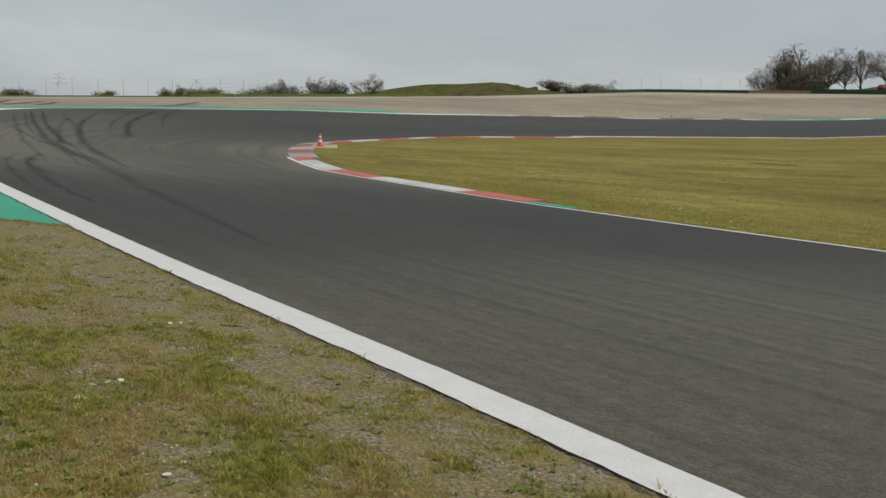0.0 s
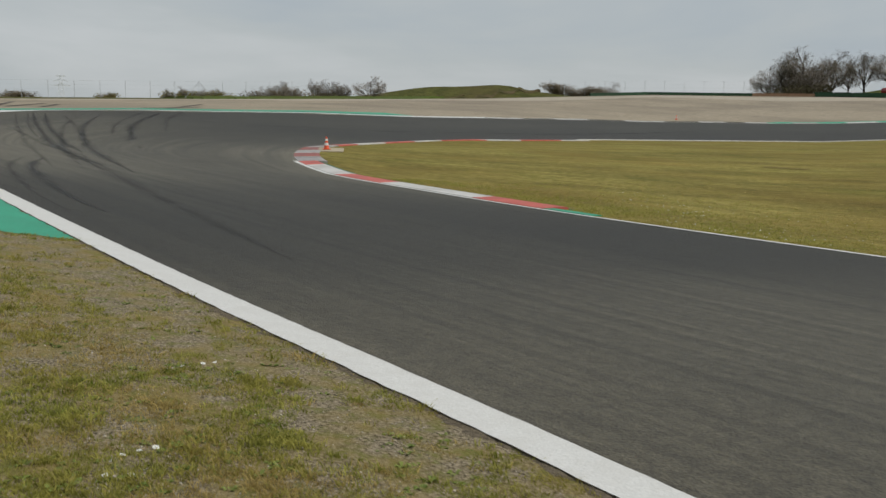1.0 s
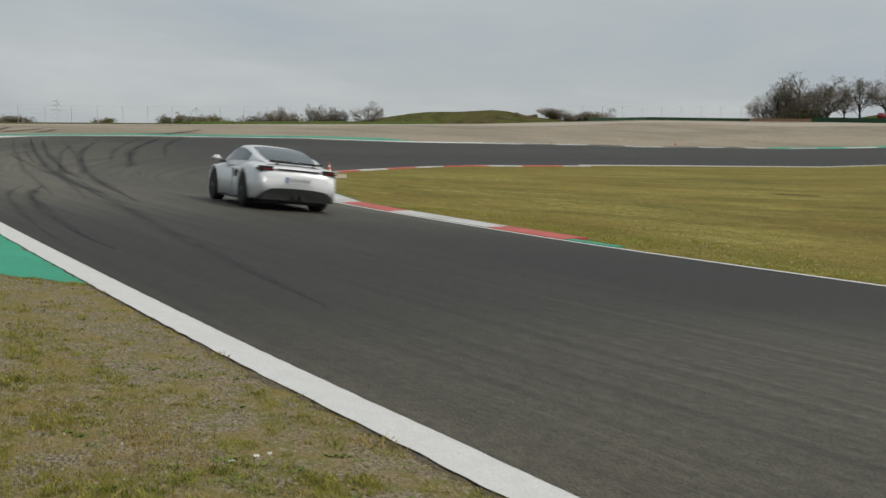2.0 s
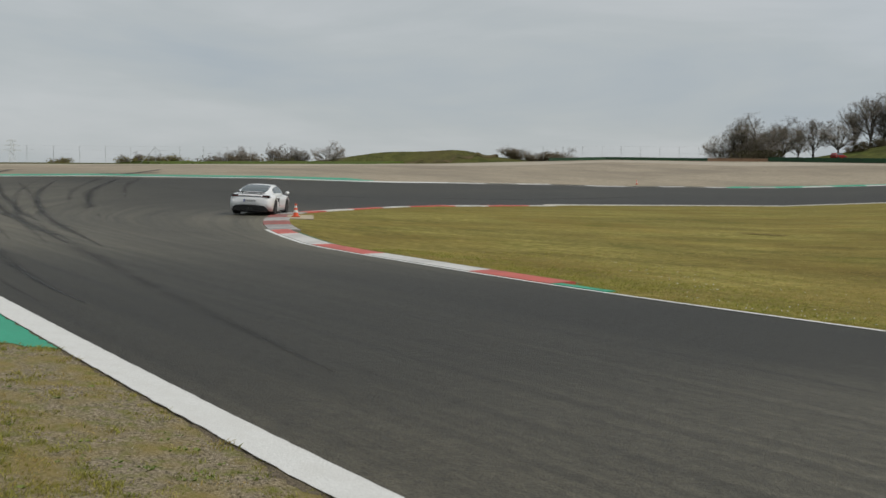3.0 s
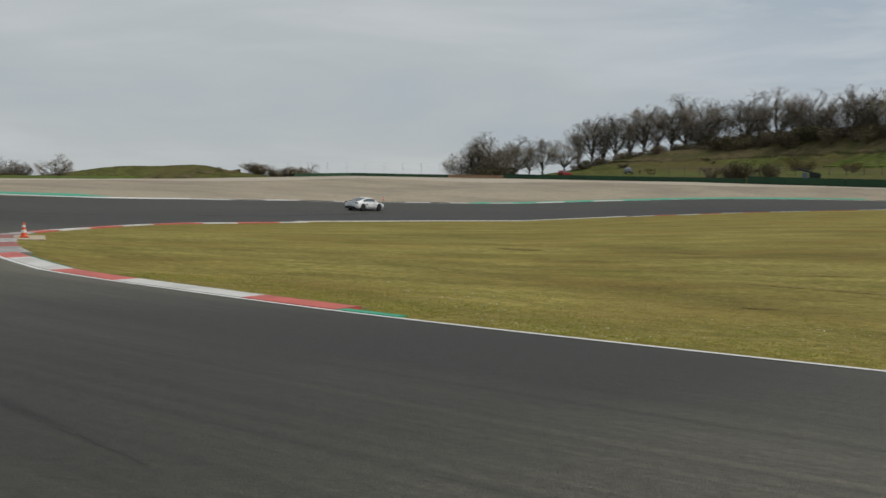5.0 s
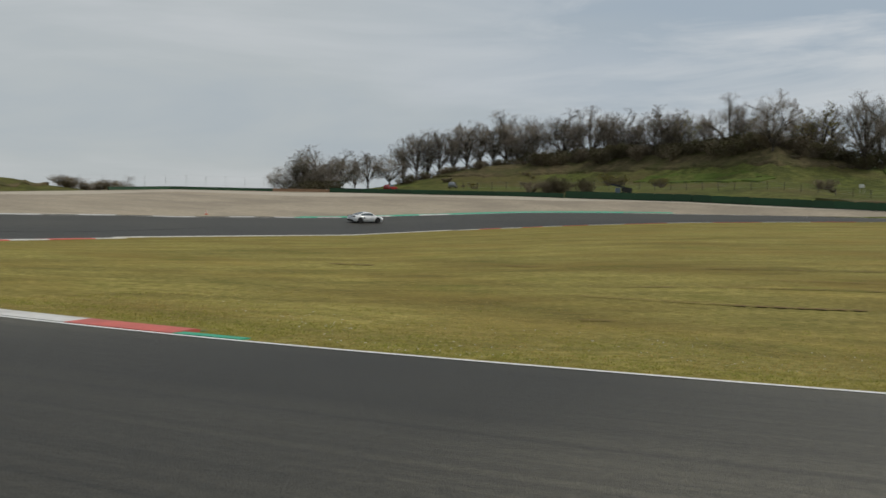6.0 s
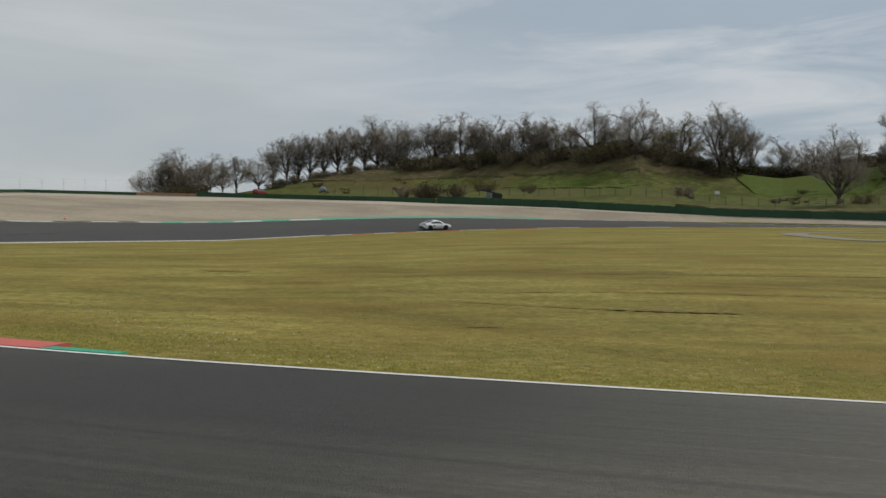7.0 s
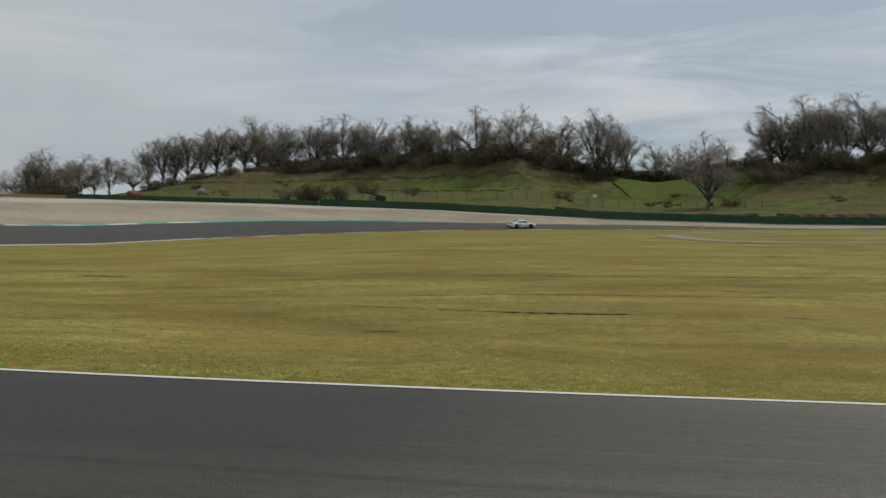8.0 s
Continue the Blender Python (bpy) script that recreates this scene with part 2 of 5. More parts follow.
# the wooded ridge behind the barrier, by bearing: distance and height of its crest above the barrier's foot
R_B = (10, 19, 23, 28, 34, 40, 45, 49, 53, 60, 70)
R_D = (250, 224, 230, 236, 238, 224, 212, 216, 216, 210, 210)
R_H = (0.3, 1.5, 4.6, 9.5, 12.2, 13.2, 14.6, 11.2, 9.5, 13.0, 15.0)


def slant(th):
    """Cross-tilt of the land by bearing, as a slope."""
    return float(np.interp(th, (-35, -20, -10, 0, 10, 20, 30, 40, 50, 60, 78), (0.0018, 0.0020, 0.0021, 0.0024, 0.0024, 0.0018, 0.0004, -0.0009, -0.0021, -0.0033, -0.0042)))


def rise(x, y):
    """Height of the ground in plan units."""
    th, d = math.degrees(math.atan2(x, y)), math.hypot(x, y)
    s = min(1.0, 22.0 / max(d, 1e-6))
    u, v = max(-20, min(26, x * s)), max(-6, y * s)
    zn = NEAR[0] + NEAR[1] * u + NEAR[2] * v + (NEAR[3] * u * u + NEAR[4] * u * v + NEAR[5] * v * v) / 20
    if d <= 22:
        return zn
    b, c, e = np.interp(th, BEAR, B_D), np.interp(th, BEAR, C_D), np.interp(th, BEAR, D_D)
    ze = np.interp(th, BEAR, D_Z)
    r, h = np.interp(th, R_B, R_D), np.interp(th, R_B, R_H)
    if b < d < c:                  # the track's cross-fall steepens towards the outside
        d = b + (c - b) * ((d - b) / (c - b)) ** np.interp(th, (5, 20), (1.5, 1.0))
    z = np.interp(d, (22, b, c, e, e + 8, r - 22, r - 4, r + 14, r + 70, 700),
                  (zn, np.interp(th, BEAR, B_Z), np.interp(th, BEAR, C_Z), ze, ze + 0.5 + 0.06 * h, ze + 0.42 * h, ze + 0.94 * h, ze + h, ze + 0.8 * h, ze + 0.5 * h))
    if d > e:                      # low grassy mounds behind the gravel
        for bx, by, w, q, hh in ((-25, 203, 13, 9, 2.6), (-9, 203, 11, 9, 4.0), (4, 203, 8, 9, 3.4), (15, 205, 10, 8, 2.4), (-38, 190, 9, 8, 0.8)):
            z += hh * math.exp(-((x - bx) / w) ** 2 - ((y - by) / q) ** 2)
    z += d * slant(th) * min(1.0, max(0.0, (d - 22) / 13))
    away = max(0.0, min(1.0, (abs(th - 12) - 85) / 40))       # behind the camera the land lies flat
    return float(z * (1 - away) + zn * away)


def ground(x, y):
    return K * rise(x / K, y / K)


def link(name, bm, material, parent=None, smooth=True):
    me = bpy.data.meshes.new(name)
    bm.to_mesh(me)
    bm.free()
    me.materials.append(material)
    if smooth:
        me.shade_smooth()
    ob = new(name, me)
    ob.parent = parent
    return ob


def part(name, bm, material, parent, label="", smooth=False):
    ob = link(name, bm, material, parent, smooth)
    return tagged(ob, label) if label else ob


def spline(pts, n):
    """n+1 points at even steps along a smooth curve through pts."""
    p = [2 * Vector(pts[0]) - Vector(pts[1]), *map(Vector, pts), 2 * Vector(pts[-1]) - Vector(pts[-2])]
    fine = []
    for a, b, c, d in zip(p, p[1:], p[2:], p[3:]):
        for k in range(24):
            t = k / 24
            fine.append(0.5 * ((2 * b) + (c - a) * t + (2 * a - 5 * b + 4 * c - d) * t * t + (3 * b - a - 3 * c + d) * t ** 3))
    fine.append(p[-2])
    run = np.cumsum([0] + [(b - a).length for a, b in zip(fine, fine[1:])])
    want = np.linspace(0, run[-1], n + 1)
    return [Vector((float(np.interp(w, run, [f.x for f in fine])), float(np.interp(w, run, [f.y for f in fine])))) for w in want]


def station(pts, per):
    """Points along pts, per steps between two neighbours."""
    p = [2 * Vector(pts[0]) - Vector(pts[1]), *map(Vector, pts), 2 * Vector(pts[-1]) - Vector(pts[-2])]
    out = []
    for a, b, c, d in zip(p, p[1:], p[2:], p[3:]):
        for k in range(per):
            t = k / per
            out.append(0.5 * ((2 * b) + (c - a) * t + (2 * a - 5 * b + 4 * c - d) * t * t + (3 * b - a - 3 * c + d) * t ** 3))
    return out + [p[-2]]


def lift(p, up):
    """A point on the ground, raised a little more with the distance."""
    return Vector((p[0], p[1], ground(p[0], p[1]) + up))


def loft(one, two, across, up, bm=None):
    """A sheet on the ground between two rows of points."""
    bm = bm or bmesh.new()
    rows = []
    uv = bm.loops.layers.uv.verify()
    run = np.cumsum([0.0] + [(b - a).length for a, b in zip(one, one[1:])])
    for a, b in zip(one, two):
        rows.append([bm.verts.new(lift(a.lerp(b, k / across), up + 0.0006 * a.lerp(b, k / across).length)) for k in range(across + 1)])
    for i, (r, s) in enumerate(zip(rows, rows[1:])):
        for k in range(across):
            f = bm.faces.new((r[k], r[k + 1], s[k + 1], s[k]))
            for lp, (u, v) in zip(f.loops, ((k, i), (k + 1, i), (k + 1, i + 1), (k, i + 1))):
                lp[uv].uv = (u / across, run[v] / 10)
    bmesh.ops.recalc_face_normals(bm, faces=bm.faces)
    if sum(f.normal.z for f in bm.faces) < 0:
        bmesh.ops.reverse_faces(bm, faces=bm.faces)
    return bm


def side(curve, width):
    """The curve shifted to its left (right where negative)."""
    out = []
    for k, p in enumerate(curve):
        t = (curve[min(k + 1, len(curve) - 1)] - curve[max(k - 1, 0)]).normalized()
        out.append(p + Vector((-t.y, t.x)) * width)
    return out


def metres(pts):
    return [(K * x, K * y) for x, y in pts]


# the ground: one sheet out to the horizon
bm = bmesh.new()
radii = [0.0] + list(np.geomspace(0.8, 420, 150)) + [520, 700, 1000, 1600, 2800, 4500]
turns = sorted({*np.arange(-180, -40, 5.0).tolist(), *np.arange(-40, 72, 0.8).tolist(), *np.arange(75, 180, 5.0).tolist()})
ring = []
for r in radii:
    ring.append([bm.verts.new((r * math.sin(radians(a)), r * math.cos(radians(a)), ground(r * math.sin(radians(a)) or 1e-4, r * math.cos(radians(a))) - 0.02 - 0.0004 * r)) for a in turns] if r else [bm.verts.new((0, 0, ground(1e-4, 0) - 0.02))])
for a, b in zip(ring, ring[1:]):
    for k in range(len(turns)):
        j = (k + 1) % len(turns)
        bm.faces.new((a[0], b[k], b[j]) if len(a) == 1 else (a[k], b[k], b[j], a[j]))
bmesh.ops.recalc_face_normals(bm, faces=bm.faces)
if sum(f.normal.z for f in bm.faces) < 0:
    bmesh.ops.reverse_faces(bm, faces=bm.faces)
tagged(link("ground", bm, M_FARGRASS), "rolling meadow of spring grass out to the horizon", "ground", kind="structure")

# ---- the track ----
INNER = metres([(35, -13), (15.9, 2.35), (10.1, 6.69), (6.2, 9.64), (2.52, 13.02), (-0.16, 16.65), (-2.6, 21), (-4.8, 26.8), (-6.04, 33.4), (-5.95, 38.2), (-2.9, 46.2), (-0.2, 50.2),
                (5, 58.6), (11.8, 67), (20, 74.4), (29.5, 81.2), (37.5, 86), (46.7, 92), (57, 97), (66, 97.8), (80.2, 94.5), (96.5, 89), (108.5, 79.5), (124, 64), (143, 40)])
OUTER = metres([(20, -22), (7, -6.5), (1.81, 0.37), (-0.86, 3.70), (-4.11, 8.04), (-8, 13.5), (-13, 20.5), (-18.5, 28), (-23, 37), (-23.5, 45.5), (-20.2, 52), (-14, 61.2),
                (-6, 71), (2.6, 82.3), (12, 92.6), (23.7, 99.5), (31, 102), (40, 105.3), (52, 108.8), (67, 111.3), (83, 108.5), (101, 99.5), (115, 84.2), (129, 70), (150, 44)])
PER = 12
inner, outer = station(INNER, PER), station(OUTER, PER)
tagged(link("road", loft(side(outer, 0.09), inner, 14, 0.012), M_ASPHALT), "dark grey asphalt racetrack hairpin with worn rubber streaks", "road", kind="structure")
# infield
tip = 8 * PER + 6
n_in = 15 * PER
near_in, far_in = inner[tip - 8 * PER - 6:tip + 1][::-1], inner[tip:]
near_s = [near_in[round(k * (len(near_in) - 1) / 140)] for k in range(141)]
far_s = [far_in[round(k * (len(far_in) - 1) / 140)] for k in range(141)]
tagged(link("infield", loft(near_s, far_s, 60, 0.012), M_INFIELD), "dry mown grass infield with worn ruts and daisies", "grass", kind="structure")
# gravel trap between the outer edge and the barrier
barrier = []
for a in np.linspace(-34, 76, 240):
    d = np.interp(a, BEAR, D_D)
    barrier.append(Vector((K * d * math.sin(radians(a)), K * d * math.cos(radians(a)))))
edge = []
for a in np.linspace(-34, 76, 240):
    d = np.interp(a, BEAR, C_D)
    edge.append(Vector((K * d * math.sin(radians(a)), K * d * math.cos(radians(a)))))
tagged(link("gravel_trap", loft(edge, barrier, 30, 0.006), M_GRAVEL), "pale beige gravel trap sloping up to the barrier", "gravel", kind="structure")
# verge beside the camera
v_in = outer[0:5 * PER]
tagged(link("verge", loft(side(v_in, 0.25), side(v_in, 14), 60, 0.004), M_VERGE), "stony verge with patchy grass and bare gravel", "verge", kind="structure")

# ---- paint on the track ----
def nearest(curve, p):
    return min(range(len(curve)), key=lambda k: (curve[k] - Vector(p)).length)


def strip(curve, a, b, up, bm=None):
    """A painted band along the curve, from a to b metres beside it."""
    return loft(side(curve, a), side(curve, b), 2, up, bm)


fine_in, fine_out = station(INNER, 40), station(OUTER, 40)
road = bpy.data.objects["road"]
jag = station(OUTER, 170)[0:7 * 170]
q1, q2 = side(jag, 0.082), side(jag, 0.315)
for k, (a, b) in enumerate(zip(q1, q2)):
    w = (b - a).normalized()
    a += w * 0.006 * noise.noise((a.x * 9, a.y * 9, 0))
    b += w * 0.012 * noise.noise((b.x * 7, b.y * 7, 4))
part("edge_line", loft(q1, q2, 2, 0.0148), M_LINE, road, "broad white edge line beside the verge")
# crumbling soil along the line
q3 = [p + (p - o).normalized() * max(0.004, 0.022 + 0.05 * noise.noise((p.x * 14, p.y * 14, 8)) + 0.03 * noise.noise((p.x * 2.3, p.y * 2.3, 2))) for o, p in zip(q1, q2)]
M_CRUMB = mat("crumbling_soil", (0.075, 0.061, 0.043), (0.24, 0.20, 0.145), 60, 0.95, 1.0, dist=0.02)
bm = loft(side(jag, 0.24), q3, 2, 0.0)
for k, v in enumerate(bm.verts):
    v.co.z += (0.0138, 0.0125, 0.0050)[k % 3]
part("soil_edge", bm, M_CRUMB, road, "dark crumbling soil along the edge line")
part("edge_line", strip(fine_out[8 * 40:14 * 40], -0.05, 1.25, 0.030), M_LINE, road)
part("edge_line", strip(fine_out[14 * 40:24 * 40], -0.05, -0.20, 0.022), M_LINE, road)
part("edge_line", strip(fine_in[0:nearest(fine_in, (-5.0, 29.9))], 0.0, 0.16, 0.020), M_LINE, road)
part("edge_line", strip(fine_in[12 * 40:24 * 40], 0.02, 0.17, 0.022), M_LINE, road)
# green run-off paint outside the line
k0 = nearest(fine_out, (-1.9, 5.15))
out_band = fine_out[k0:8 * 40]
inner_edge = side(out_band, 0.30)
seam = (out_band[1] - out_band[0]).length
outer_edge = []
for k in range(len(inner_edge)):
    far_ = min(9.0, 0.75 * k * seam)
    outer_edge.append(inner_edge[0] + Vector((-far_, 0.02 * far_ + 0.05 * noise.noise((far_ * 7, 0, 6)) + 0.03 * noise.noise((far_ * 23, 3, 6)))))
bm = loft(inner_edge, outer_edge, 10, 0.008)
part("green_runoff", bm, M_GREEN, road, "worn green painted run-off")
k1, k2 = nearest(fine_out, (-26, 48)), nearest(fine_out, (-4.5, 83))
part("green_strip", strip(fine_out[k1:k2], 1.26, 5.0, 0.045), M_GREEN, road, "green painted strip behind the white line")
k3 = nearest(fine_out, (36, 115.5))
part("green_strip", strip(fine_out[k3:nearest(fine_out, (99, 121))], 0.6, 1.7, 0.030), M_GREEN, road)


def kerb_piece(curve, material, lo, hi, top, parent, flip=1):
    """A kerb block with a sloping top and rounded inner lip, between two stations of the curve."""
    bm = bmesh.new()
    rows = []
    n = max(2, min(8, len(curve) - 1))
    pick = [curve[round(k * (len(curve) - 1) / n)] for k in range(n + 1)]
    prof = [(lo, -0.03), (lo, 0.012), (lo + (hi - lo) * 0.5, top * 0.7), (lo + (hi - lo) * 0.85, top), (hi, top * 0.75), (hi, -0.05)]
    sides = [side(pick, flip * o) for o, _ in prof]
    for k in range(n + 1):
        rows.append([bm.verts.new(lift(sides[j][k], prof[j][1] + 0.02 + 0.0006 * pick[k].length)) for j in range(len(prof))])
    for r, s in zip(rows, rows[1:]):
        for j in range(len(prof) - 1):
            bm.faces.new((r[j], r[j + 1], s[j + 1], s[j]))
    bm.faces.new(rows[0])
    bm.faces.new(rows[-1][::-1])
    bmesh.ops.recalc_face_normals(bm, faces=bm.faces)
    return part("kerb_block", bm, material, parent)


M_KREDOLD = mat("worn_red_kerb_paint", (0.16, 0.05, 0.04), (0.42, 0.095, 0.075), 4, 0.7, 0.3, 0.9, (0.14, 0.11, 0.10))
M_KWHITEOLD = mat("rubbered_white_kerb_paint", (0.16, 0.155, 0.15), (0.50, 0.49, 0.47), 4, 0.7, 0.3, 0.9, (0.20, 0.19, 0.185))
kerb = tagged(new("kerb"), "red and white painted concrete kerb round the hairpin", "kerb", kind="structure")
marks = [(2.2, 15.75), (0.85, 17.5), (-1.2, 21.1), (-2.8, 24.3), (-4.35, 27.7), (-5.0, 29.3), (-5.7, 32.1), (-6.3, 34.6), (-6.7, 37.0), (-6.9, 40.0), (-6.7, 42.4), (-6.2, 44.8), (-5.4, 47.6), (-3.9, 50.6), (-2.4, 53.4), (0.0, 57.0), (2.3, 60.8), (5.5, 65.4), (7.6, 68.4)]
st = [nearest(fine_in, m) for m in marks]
for n, (a, b) in enumerate(zip(st, st[1:])):
    kerb_piece(fine_in[a:b + 1], (M_KRED if n % 2 == 0 else M_KWHITE) if not 4 < n < 10 else (M_KREDOLD if n % 2 == 0 else M_KWHITEOLD), 0.0, -0.62 if n < 5 else -0.95, 0.05, kerb)
g0 = nearest(fine_in, (2.75, 14.75))
kerb_piece(fine_in[g0:st[0] + 1], M_GREEN, 0.0, -0.30, 0.02, kerb)
# green splash strip behind the near kerb
part("green_strip", strip(fine_in[st[0]:st[5]], -0.62, -0.85, 0.020), mat("faded_green_paint", (0.02, 0.075, 0.035), (0.05, 0.13, 0.06), 3, 0.8, 0.2), kerb, "thin green painted strip behind the kerb")
# kerb on the far outside: white and green blocks, and beyond the infield
far_kerb = tagged(new("kerb"), "white and green painted kerb on the far outside", "kerb", kind="structure")
ka, kb = nearest(fine_out, (-0.5, 92)), nearest(fine_out, (92, 122))
run = fine_out[ka:kb]
M_KPALE = mat("worn_white_kerb_paint", (0.30, 0.29, 0.275), (0.44, 0.43, 0.41), 5, 0.7, 0.2, 0.6, (0.24, 0.23, 0.22))
step = 14
for n, a in enumerate(range(0, len(run) - step, step)):
    kerb_piece(run[a:a + step + 1], (M_KPALE if a < 160 else M_KWHITE) if n % 2 == 0 and run[a].x < 58 else (M_ASPHALT if a < 120 else M_GREEN), 0.05, 0.75, 0.05, far_kerb)
in_kerb = tagged(new("kerb"), "red and white painted kerb beyond the infield", "kerb", kind="structure")
ka, kb = nearest(fine_in, (50, 101)), nearest(fine_in, (116, 97))
run = fine_in[ka:kb]
step = 15
for n, a in enumerate(range(0, len(run) - step, step)):
    kerb_piece(run[a:a + step + 1], M_KWHITE if n % 2 == 0 else M_KRED, -0.02, -0.9, 0.05, in_kerb)

# low white concrete edging along the far side of the infield
edging = tagged(new("edging"), "low white painted concrete edging along the infield", "kerb", kind="structure")
ea, eb = st[-1], nearest(fine_in, (50, 101))
for a in range(ea, eb, 16):
    kerb_piece(fine_in[a:min(a + 17, eb + 1)], M_KWHITE, 0.25, -0.05, 0.07, edging)

# skid marks: thin smears of rubber


def smear(name, colour, strength):
    """Rubber rubbed into the asphalt: thins out to both sides and breaks up along its length."""
    m = mat(name, tuple(c * 0.7 for c in colour), colour, 6, 0.6, 0.0)
    n, l = m.node_tree.nodes, m.node_tree.links
    sx = n.new("ShaderNodeSeparateXYZ")
    l.new(n.new("ShaderNodeUVMap").outputs[0], sx.inputs[0])
    r = n.new("ShaderNodeValToRGB")
    e = r.color_ramp.elements
    e[0].color, e[1].color = (0, 0, 0, 1), (0, 0, 0, 1)
    for p, v in ((0.22, 0.35), (0.5, 1.0), (0.78, 0.35)):
        x = e.new(p)
        x.color = (v, v, v, 1)
    l.new(sx.outputs[0], r.inputs[0])
    nz = n.new("ShaderNodeTexNoise")
    nz.inputs["Scale"].default_value, nz.inputs["Detail"].default_value = 0.9, 5
    l.new(n["Texture Coordinate"].outputs["Object"], nz.inputs["Vector"])
    mr = n.new("ShaderNodeMapRange")
    mr.inputs["From Min"].default_value, mr.inputs["From Max"].default_value = 0.3, 0.62
    mr.inputs["To Min"].default_value, mr.inputs["To Max"].default_value = strength * 0.35, strength
    l.new(nz.outputs["Fac"], mr.inputs["Value"])
    mu = n.new("ShaderNodeMath")
    mu.operation = "MULTIPLY"
    l.new(r.outputs[0], mu.inputs[0])
    l.new(mr.outputs[0], mu.inputs[1])
    l.new(mu.outputs[0], n["Principled BSDF"].inputs["Alpha"])
    return m


M_RUBBER = smear("rubber_smear", (0.012, 0.012, 0.011), 0.72)
M_RUBBER_THIN = smear("faded_rubber", (0.012, 0.012, 0.012), 0.36)
SKIDS = [
    ([(-25.2, 52.7), (-21.8, 45.9), (-18.0, 38.7), (-10.8, 24.8), (-6.3, 16.0)], 0.75, M_RUBBER),
    ([(-24.4, 52.5), (-20.7, 44.9), (-16.9, 37.8), (-11.3, 26.8)], 0.75, M_RUBBER),
    ([(-22.1, 55.1), (-20.2, 48.2), (-17.8, 42.1), (-12.1, 29.5), (-5.7, 16.0)], 0.70, M_RUBBER),
    ([(-19.9, 59.1), (-18.4, 50.5), (-15.8, 42.9), (-12.6, 35.3)], 0.85, M_RUBBER),
    ([(-9.1, 19.5), (-7.2, 15.0), (-5.4, 11.6), (-3.7, 8.7), (-2.8, 7.4)], 0.34, M_RUBBER),
    ([(-10.8, 25.5), (-5.8, 15.2), (-3.2, 10.1), (-1.6, 7.2), (-0.5, 5.2)], 0.55, M_RUBBER_THIN),
    ([(-22.7, 44.3), (-17.4, 36.4), (-10.7, 24.6), (-6.6, 17.0)], 0.45, M_RUBBER_THIN),
    ([(-20.6, 66.0), (-19.1, 60.7), (-18.1, 55.0), (-15.7, 47.5)], 0.60, M_RUBBER_THIN),
    ([(-23.4, 52.7), (-19.5, 45.4), (-14.9, 35.7)], 0.60, M_RUBBER_THIN),
    ([(-17.0, 56), (-10.0, 58.5), (0, 68.0), (12, 84), (24, 99)], 0.9, M_RUBBER_THIN),
]
pairs = [(pts, 0.8 * w, m, 0.0) for pts, w, m in SKIDS] + [(pts[:-1] if n % 2 else pts, 0.5 * w, M_RUBBER_THIN, -0.9 if w > 0.5 else -0.35) for n, (pts, w, m) in enumerate(SKIDS[:5])]
for pts, w, m, shift in pairs:
    c = side(spline(pts, 60), shift)
    bm = bmesh.new()
    taper = [w * min(1.0, 0.12 + 3.5 * min(k, 60 - k) / 60) * (1 + 0.25 * math.sin(k * 0.31 + w * 9)) for k in range(61)]
    l, r = [p + (q - p).normalized() * t / 2 for p, q, t in zip(c, side(c, 1), taper)], [p + (q - p).normalized() * t / 2 for p, q, t in zip(c, side(c, -1), taper)]
    part("skid_mark", loft(l, r, 4, 0.017, bm), m, road)
gravel = bpy.data.objects["gravel_trap"]
M_GRAVEL_TRACK = mat("disturbed_gravel", (0.06, 0.055, 0.05), (0.14, 0.125, 0.105), 2, 0.95, 0.3)
for pts in ([(-35, 67), (-46, 92)], [(-33.5, 66), (-39, 84)], [(-31, 66), (-33, 72), (-36, 80)], [(-22.5, 68), (-27, 92)], [(-24, 67), (-23, 78)]):
    c = spline(pts, 14)
    part("wheel_track", loft(side(c, 0.22), side(c, -0.22), 2, 0.04), M_GRAVEL_TRACK, gravel)
# rain-washed paler bands in the gravel
M_GRAVEL_PALE = mat("pale_gravel", (0.32, 0.285, 0.225), (0.42, 0.375, 0.305), 1.5, 0.95, 0.4)
bands = [(e.lerp(b, 0.80 + 0.05 * math.sin(k * 0.21)), e.lerp(b, 0.95 + 0.02 * math.sin(k * 0.33))) for k, (e, b) in enumerate(zip(edge, barrier))]
part("raked_band", loft([a for a, _ in bands], [b for _, b in bands], 4, 0.03), M_GRAVEL_PALE, gravel)

# infield: ruts, bare soil, an old paved loop
infield = bpy.data.objects["infield"]
M_SOIL = mat("bare_soil", (0.105, 0.070, 0.028), (0.195, 0.138, 0.058), 9, 0.95, 0.5)
RUTS = [([(14.5, 24.2), (16.0, 22.4), (17.4, 20.8)], 0.08), ([(17.2, 20.9), (18.9, 19.6), (20.3, 18.7)], 0.20), ([(16.7, 26.4), (21.6, 24.8), (26.4, 21.6), (32.2, 18.0)], 0.09), ([(23.5, 16.2), (24.1, 15.6)], 0.09),
        ([(11.0, 18.5), (11.8, 18.2)], 0.12), ([(12.7, 39.5), (14.4, 38.3)], 0.30), ([(19.5, 36.9), (20.6, 35.5)], 0.18), ([(24, 27.5), (28, 24.5), (31.7, 20.4)], 0.08), ([(25, 33), (33, 28.5), (44, 22)], 0.12)]
